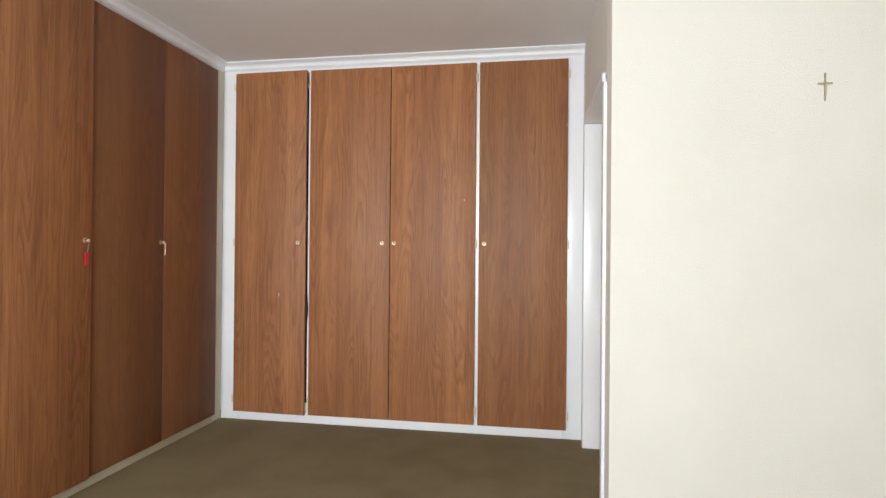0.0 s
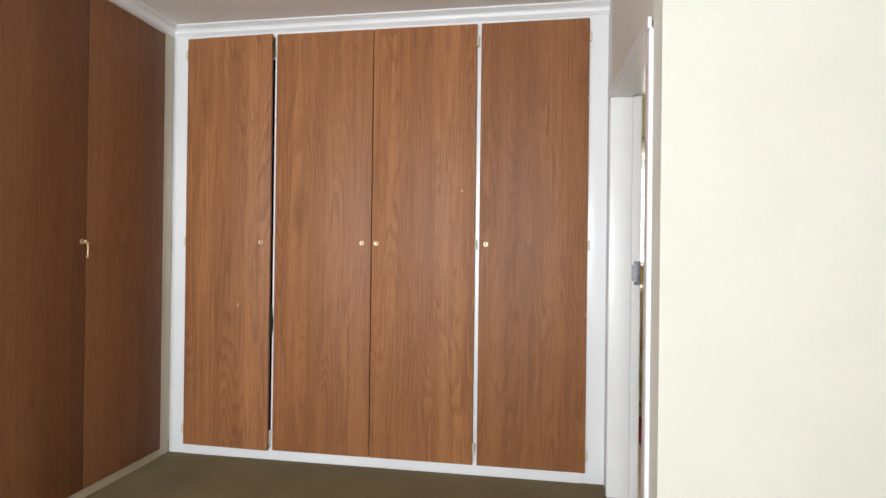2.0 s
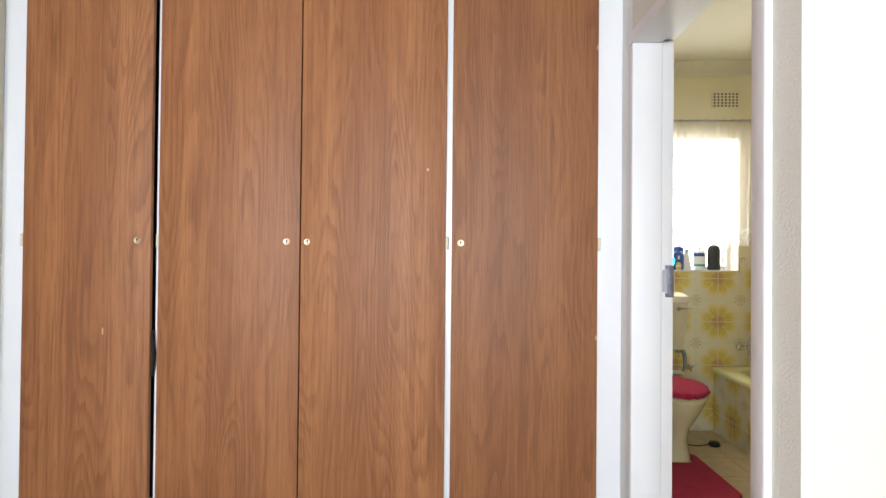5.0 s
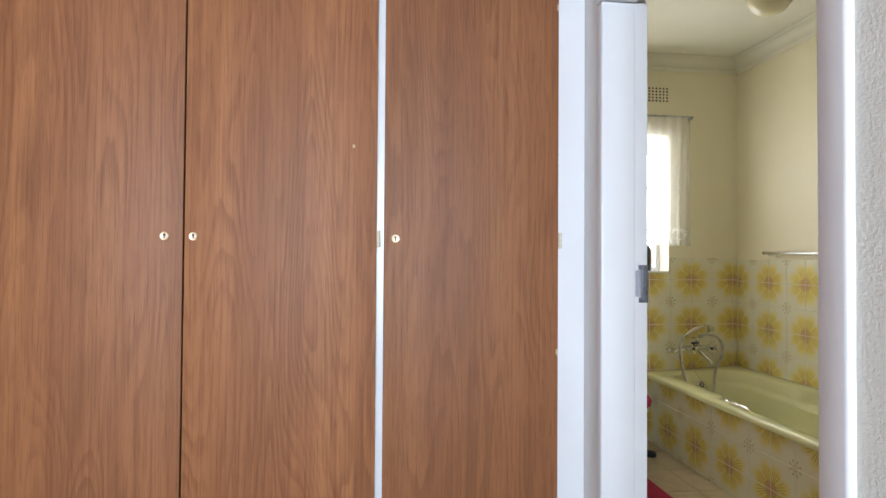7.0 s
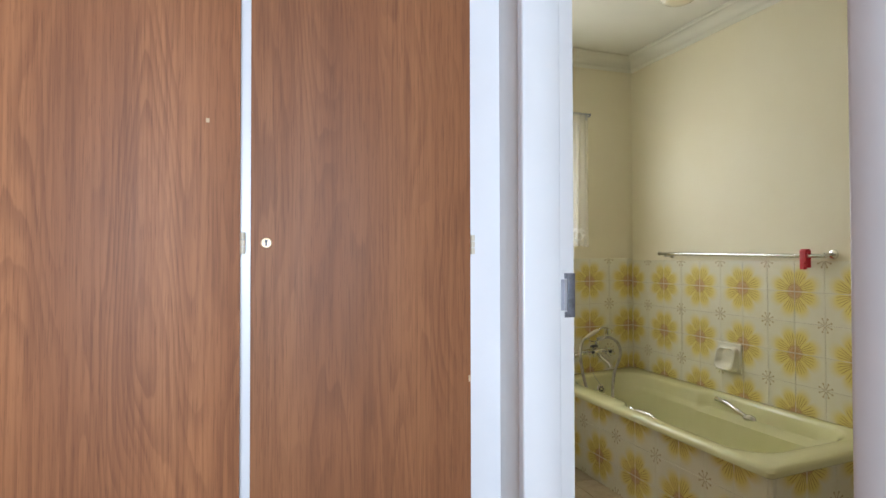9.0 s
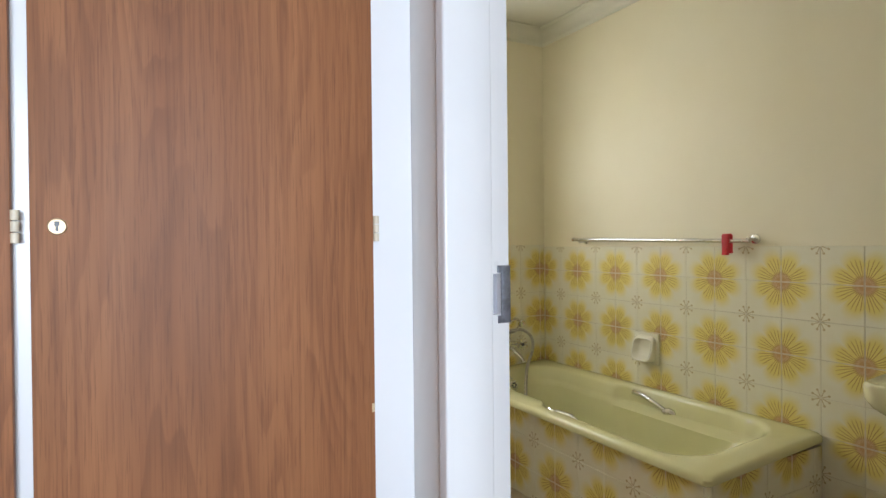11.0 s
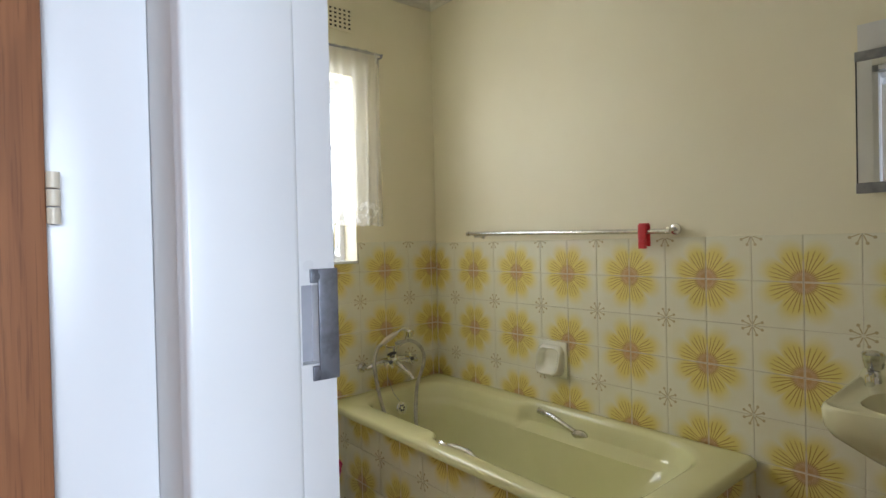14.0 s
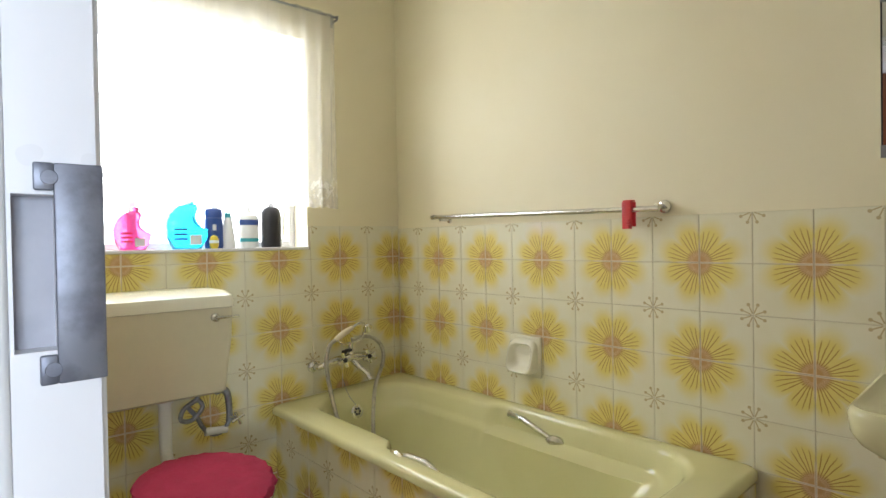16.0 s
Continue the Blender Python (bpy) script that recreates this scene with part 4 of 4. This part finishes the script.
wpart("handle", tube([(1.396, 5.490, 0.475), (1.412, 5.450, 0.473)], 0.007, 1, 10), CHROME, vl)
wpart("wheel", joined(*[tube([(1.412 - 0.026 * math.cos(a), 5.448, 0.473 - 0.026 * math.sin(a)), (1.412 + 0.026 * math.cos(a), 5.448, 0.473 + 0.026 * math.sin(a))], 0.006, 1, 8) for a in (0.4, 1.97)]), CHROME, vl)
wpart("coil_pipe", tube([(1.265, 5.47, 0.610), (1.265, 5.47, 0.575), (1.215, 5.465, 0.545), (1.205, 5.47, 0.505), (1.245, 5.475, 0.495), (1.285, 5.475, 0.535), (1.270, 5.48, 0.565), (1.235, 5.48, 0.548), (1.268, 5.49, 0.50), (1.290, 5.495, 0.455), (1.325, 5.495, 0.418), (1.365, 5.495, 0.420), (1.394, 5.495, 0.455)], 0.0085, 7, 10), STEEL, vl)
wpart("tee", tube([(1.300, 5.495, 0.432), (1.385, 5.495, 0.425)], 0.015, 1, 12, [0.016, 0.014]), WHITE_PL, vl)

vl.location += Vector((0.018, 0.05, -0.006))

# floor things
bm = prism([(0.80, 4.42), (1.24, 4.42), (1.297, 4.48), (1.290, 5.05), (1.25, 5.10), (1.245, 5.10), (1.245, 4.98), (1.21, 4.92), (1.11, 4.92), (1.075, 4.98), (1.075, 5.10), (0.85, 5.10), (0.80, 5.05)], 0.001, 0.016)
solid("bath_mat", bm, PILE, "crimson pile pedestal mat on the floor by the toilet", "mat", smooth=False)
pl = thing("rubber_plug", (1.505, 5.285, 0), "dark rubber plug with a thin cord lying on the floor", "plug")
wpart("plug", lathe([(0, 0.001), (0.036, 0.001), (0.038, 0.012), (0.030, 0.026), (0.012, 0.032), (0, 0.033)], Matrix.Translation((1.505, 5.285, 0)), 24), BLACK, pl)
wpart("cord", tube([(1.48, 5.285, 0.012), (1.40, 5.265, 0.005), (1.32, 5.285, 0.005), (1.27, 5.265, 0.005)], 0.0035, 6, 8), BLACK, pl)

# air brick
vt = thing("air_vent", (1.72, BATH_Y, 2.30), "cream perforated air vent high on the wall", "vent")
# near-black sheet carries the shade of the vent holes in its colour
wpart("backing", B(1.628, 1.812, PY - 0.0015, PY, 2.302, 2.410), DARK, vt)
for k in range(8):
    x = 1.624 + k * 0.0261
    wpart("bar", B(x, x + 0.0115, PY - 0.006, PY - 0.0015, 2.298, 2.414), WALL_BATH, vt)
for k in range(6):
    z = 2.298 + k * 0.0213
    wpart("bar", B(1.624, 1.8162, PY - 0.0078, PY - 0.0012, z, z + 0.0095), WALL_BATH, vt)

# ceiling light
lt = thing("ceiling_light", (1.53, 4.25, H_BATH), "round opal glass globe on the bathroom ceiling", "lamp")
wpart("base", lathe([(0, 0), (0.05, 0), (0.05, -0.02), (0.038, -0.06), (0.034, -0.10), (0, -0.10)], Matrix.Translation((1.53, 4.25, H_BATH)), 24), WHITE_PL, lt)
wpart("globe", lathe([(0.0, -0.095), (0.036, -0.095), (0.07, -0.115), (0.095, -0.155), (0.100, -0.20), (0.09, -0.25), (0.062, -0.286), (0.03, -0.300), (0, -0.303)], Matrix.Translation((1.53, 4.25, H_BATH)), 32), OPAL, lt)

# curtain on its rod
rd = thing("curtain_rod", (1.32, 5.52, 2.19), "thin dark curtain rod on hooks above the window", "curtain rod")
RODY = 5.572
wpart("rod", tube([(0.665, RODY, 2.196), (1.962, RODY, 2.196)], 0.005, 1, 10), STEEL, rd)
for x in (1.958, 0.70):
    wpart("hook", joined(tube([(x, PY, 2.188), (x, RODY, 2.186), (x, RODY - 0.008, 2.202)], 0.005, 4, 8), B(x - 0.007, x + 0.007, PY - 0.004, PY, 2.163, 2.213)), STEEL, rd, "dark metal hook")
bm = bmesh.new()
cols, rows = 260, 26
grid = []
for i in range(cols + 1):
    u = i / cols
    x = 0.70 + 1.248 * u
    dense = 1.0 if u > 0.84 or u < 0.10 else 0.35
    row = []
    for j in range(rows + 1):
        w = j / rows
        z = 2.204 - 0.882 * w
        amp = (0.004 + 0.014 * min(1, w * 3)) * (0.5 + 0.7 * dense)
        off = amp * math.sin(x * 105 + 1.3 * math.sin(x * 19) + 0.5 * w) + 0.006 * math.sin(x * 23 + w * 2)
        if j == rows:
            z -= 0.010 * abs(math.sin(x * 80))
        row.append(bm.verts.new((x + 0.006 * math.sin(x * 61) * w, RODY - 0.004 + off, z + (0.003 * math.sin(x * 105) if j == 0 else 0))))
    grid.append(row)
for i in range(cols):
    for j in range(rows):
        bm.faces.new((grid[i][j], grid[i + 1][j], grid[i + 1][j + 1], grid[i][j + 1]))
solid("curtain", bm, LACE, "white sheer lace curtain hanging over the bathroom window", "curtain")

# bottles on the sill
SZ = WZ0 + 0.004


def moon_bottle(x, y, s, mat, label):
    """A crescent-backed bath-foam bottle: a swollen body with a hollow on one side."""
    x, y = x + 0.018, y + 0.05
    b = thing("bottle", (x, y, SZ), label, "bottle", "bottles on the window sill")
    outline = [(-0.044, 0.0), (0.046, 0.0), (0.062, 0.026), (0.070, 0.052), (0.066, 0.062), (0.046, 0.070), (0.030, 0.088), (0.025, 0.110), (0.034, 0.134), (0.030, 0.148),
               (0.004, 0.152), (-0.032, 0.142), (-0.058, 0.114), (-0.070, 0.078), (-0.064, 0.036)]
    loops = []
    for d, k in ((-0.024, 0.82), (-0.018, 0.95), (0.0, 1.0), (0.018, 0.95), (0.024, 0.82)):
        loops.append([Vector((x + (px + 0.0) * s * k, y + d * s, SZ + 0.004 + (0.072 + (pz - 0.072) * k) * s - 0.072 * s * (1 - k) * 0 - (0.004 if k == 1 else 0))) for px, pz in outline])
    wpart("body", skin(bmesh.new(), loops), mat, b)
    wpart("cap", lathe([(0, 0.142), (0.012, 0.142), (0.012, 0.153), (0.015, 0.157), (0.015, 0.166), (0.008, 0.169), (0, 0.169)], Matrix.Translation((x + 0.014 * s, y, SZ)) @ Matrix.Scale(s, 4), 16), mat, b)
    lb = wpart("print", B(x + 0.004 * s, x + 0.040 * s, y - 0.0262 * s, y - 0.0238 * s, SZ + 0.014 * s, SZ + 0.046 * s), WHITE_PL, b, "pale printed panel")
    for k in range(3):
        wpart("print", B(x - 0.045 * s, x - 0.004 * s, y - 0.0258 * s, y - 0.0238 * s, SZ + (0.030 + 0.016 * k) * s, SZ + (0.036 + 0.016 * k) * s), RED if mat is PINK else NAVY, b)


moon_bottle(1.092, 5.632, 0.98, PINK, "bright pink crescent-shaped bubble bath bottle")
moon_bottle(1.290, 5.632, 1.22, BLUE, "bright blue crescent-shaped bubble bath bottle")


def bottle(x, y, r, prof, mat, label, depth=0.7, sides=28):
    x, y = x + 0.018, y + 0.05
    b = thing("bottle", (x, y, SZ), label, "bottle", "bottles on the window sill")
    m = Matrix.Translation((x, y, SZ)) @ Matrix.Diagonal((1, depth, 1, 1))
    wpart("body", lathe([(rr * r, h) for rr, h in prof], m, sides), mat, b)
    return b, m


nb, m = bottle(1.402, 5.640, 0.037, [(0, 0), (0.95, 0.0), (1.0, 0.006), (1.0, 0.118), (0.96, 0.126), (0.0, 0.126)], NAVY, "navy-blue shower gel bottle with a flat cap")
wpart("cap", lathe([(0, 0.127), (0.035, 0.127), (0.036, 0.132), (0.036, 0.158), (0.032, 0.166), (0, 0.167)], m, 28), NAVY, nb)
wpart("print", B(1.406, 1.420, 5.6615, 5.6642, SZ + 0.075, SZ + 0.100), WHITE_PL, nb)
wb, m = bottle(1.552, 5.640, 0.042, [(0, 0), (0.95, 0.0), (1.0, 0.006), (1.0, 0.125), (0.9, 0.14), (0.4, 0.15), (0.0, 0.15)], WHITE_PL, "white pump bottle with dark and teal label bands")
wpart("pump", lathe([(0, 0.15), (0.011, 0.15), (0.011, 0.165), (0.005, 0.167), (0.005, 0.182), (0.013, 0.184), (0.012, 0.192), (0, 0.193)], m, 16), WHITE_PL, wb)
wpart("nozzle", tube([(1.570, 5.69, SZ + 0.188), (1.593, 5.682, SZ + 0.185)], 0.004, 1, 8), WHITE_PL, wb)
wpart("label_band", lathe([(0.0421, 0.098), (0.0426, 0.098), (0.0426, 0.122), (0.0421, 0.122)], m, 28), NAVY, wb, "dark label band")
wpart("label_band", lathe([(0.0421, 0.026), (0.0426, 0.026), (0.0426, 0.042), (0.0421, 0.042)], m, 28), TEAL, wb, "teal label band")
kb, m = bottle(1.655, 5.640, 0.046, [(0, 0), (0.95, 0.0), (1.0, 0.006), (1.0, 0.135), (0.97, 0.155), (0.8, 0.172), (0.45, 0.182), (0.0, 0.184)], BLACK, "black round-shouldered shampoo bottle with a hook cap")
wpart("cap", lathe([(0, 0.182), (0.012, 0.182), (0.012, 0.192), (0.006, 0.198), (0, 0.199)], m, 16), BLACK, kb)
sb, m = bottle(1.462, 5.642, 0.030, [(0, 0), (0.95, 0.0), (1.0, 0.005), (0.98, 0.04), (0.7, 0.09), (0.55, 0.13), (0.0, 0.13)], WHITE_PL, "small white bottle with a green cap")
wpart("cap", lathe([(0, 0.13), (0.014, 0.13), (0.013, 0.15), (0, 0.151)], m, 16), TEAL, sb)
ft = thing("toy_figure", (1.404, 5.645, SZ), "small yellow and white bath toy beside the navy bottle", "toy")
wpart("body", lathe([(0, 0), (0.013, 0), (0.018, 0.012), (0.018, 0.035), (0.013, 0.050), (0, 0.056)], Matrix.Translation((1.404, 5.645, SZ)), 18), YELLOW, ft)
wpart("band", lathe([(0.0182, 0.022), (0.0190, 0.022), (0.0190, 0.034), (0.0182, 0.034)], Matrix.Translation((1.404, 5.645, SZ)), 18), WHITE_PL, ft)

# ---- tiles of walls, bath panel and floor ----
PITCH, FULL, THICK = 0.1535, 0.1520, 0.0075
MESHES = {}


def tile_mesh(u0, u1, v0, v1, mat, thick):
    key = (round(u0, 4), round(u1, 4), round(v0, 4), round(v1, 4), mat.name)
    if key not in MESHES:
        e = 0.0012
        me = bpy.data.meshes.new("tile")
        outer = [(u0, v0), (u1, v0), (u1, v1), (u0, v1)]
        inner = [(u0 + e, v0 + e), (u1 - e, v0 + e), (u1 - e, v1 - e), (u0 + e, v1 - e)]
        verts = [(x, y, 0) for x, y in outer] + [(x, y, thick - e) for x, y in outer] + [(x, y, thick) for x, y in inner]
        faces = [(8, 9, 10, 11)] + [(a, (a + 1) % 4, 4 + (a + 1) % 4, 4 + a) for a in range(4)] + [(4 + a, 4 + (a + 1) % 4, 8 + (a + 1) % 4, 8 + a) for a in range(4)]
        me.from_pydata(verts, [], faces)
        me.materials.append(mat)
        MESHES[key] = me
    return MESHES[key]


def lay(parent, origin, u, v, n, u_span, v_span, u_ref, v_ref, hole=None):
    """Tiles a wall rectangle. u_ref, v_ref: where a star sits; the sunflowers sit one tile further on both axes."""
    u, v, n, origin = Vector(u), Vector(v), Vector(n), Vector(origin)
    i0, i1 = math.floor((u_span[0] - u_ref) / PITCH), math.ceil((u_span[1] - u_ref) / PITCH)
    j0, j1 = math.floor((v_span[0] - v_ref) / PITCH), math.ceil((v_span[1] - v_ref) / PITCH)
    g = (PITCH - FULL) / 2
    for i in range(i0, i1):
        for j in range(j0, j1):
            a0, a1 = u_ref + i * PITCH + g, u_ref + (i + 1) * PITCH - g
            b0, b1 = v_ref + j * PITCH + g, v_ref + (j + 1) * PITCH - g
            c0, c1, d0, d1 = max(a0, u_span[0]), min(a1, u_span[1]), max(b0, v_span[0]), min(b1, v_span[1])
            if hole and hole[0] < (a0 + a1) / 2 < hole[1]:
                d1 = min(d1, hole[2])
            if c1 - c0 < 0.004 or d1 - d0 < 0.004:
                continue
            am, bmid = (a0 + a1) / 2, (b0 + b1) / 2
            fu, fv = (1 if i % 2 == 0 else -1), (1 if j % 2 == 0 else -1)
            turn = {(-1, -1): 0, (1, -1): 90, (1, 1): 180, (-1, 1): 270}[(fu, fv)]
            rot = Matrix.Rotation(radians(turn), 3, "Z")
            pts = [rot.inverted() @ Vector((x, y, 0)) for x, y in ((c0 - am, d0 - bmid), (c1 - am, d1 - bmid))]
            me = tile_mesh(min(p.x for p in pts), max(p.x for p in pts), min(p.y for p in pts), max(p.y for p in pts), TILE, THICK)
            ob = new("tile", me)
            base = Matrix((u, v, n)).transposed()
            tilt = Matrix.Rotation(random.uniform(-0.0035, 0.0035), 3, "X") @ Matrix.Rotation(random.uniform(-0.0035, 0.0035), 3, "Y")
            mw = (base @ tilt @ rot).to_4x4()
            mw.translation = origin + u * am + v * bmid + n * random.uniform(0, 0.0006)
            ob.parent = parent
            ob.matrix_parent_inverse = parent.matrix_world.inverted()
            ob.matrix_basis = mw


bpy.context.view_layer.update()
STAR_Z = 1.234 - 8 * PITCH
structure_grout = (("grout_east", B(BATH_X + 0.002, BATH_X + 0.0085, 2.785, BATH_Y, 0, 1.219)), ("grout_north", joined(B(0.646, WX0, BATH_Y + 0.002, PY + 0.0005, 0, 1.230), B(WX1, BATH_X, BATH_Y + 0.002, PY + 0.0005, 0, 1.230), B(WX0, WX1, BATH_Y + 0.002, PY + 0.0005, 0, WZ0 - 0.009))))
for nm, b in structure_grout:
    structure(nm, b, GROUT, "pale grout bed between the wall tiles", "grout")
COURSE = 0.975   # the long wall's tiles are a little lower than wide
lay(wall_e, (BATH_X + 0.0075, 0, 0), (0, -1, 0), (0, 0, COURSE), (-1, 0, 0), (-BATH_Y + 0.001, -2.79), (0.0, 1.222 / COURSE), -3.914 - 20 * PITCH, 1.222 / COURSE - 8 * PITCH)
lay(wall_n, (0, BATH_Y + 0.0075, 0), (1, 0, 0), (0, 0, 1), (0, -1, 0), (0.648, BATH_X - 0.001), (0.0, 1.234), 1.822 - 20 * PITCH, STAR_Z, (WX0 - 0.1, WX1, WZ0 - 0.010))
lay(panel, (1.6445, 0, 0), (0, -1, 0), (0, 0, 1), (-1, 0, 0), (-5.605, -3.912), (0.0, 0.436), -4.855 - 20 * PITCH, 0.298 - 4 * PITCH)
lay(panel, (0, 3.9175, 0), (1, 0, 0), (0, 0, 1), (0, -1, 0), (1.638, BATH_X - 0.002), (0.0, 0.436), 1.96 - 20 * PITCH, 0.298 - 4 * PITCH)
FP = 0.30
for i in range(6):
    for j in range(10):
        x0, y0 = 0.60 + i * FP, 2.66 + j * FP
        c0, c1, d0, d1 = max(x0, 0.602), min(x0 + FP - 0.004, 2.315), max(y0, 2.79), min(y0 + FP - 0.004, 5.605)
        if c1 - c0 < 0.01 or d1 - d0 < 0.01:
            continue
        mxx, myy = (c0 + c1) / 2, (d0 + d1) / 2
        ob = new("floor_tile", tile_mesh(c0 - mxx, c1 - mxx, d0 - myy, d1 - myy, FLOOR_TILE, 0.009))
        ob.parent = floor_b
        ob.location = (mxx, myy, -0.010 + random.uniform(0, 0.0006))
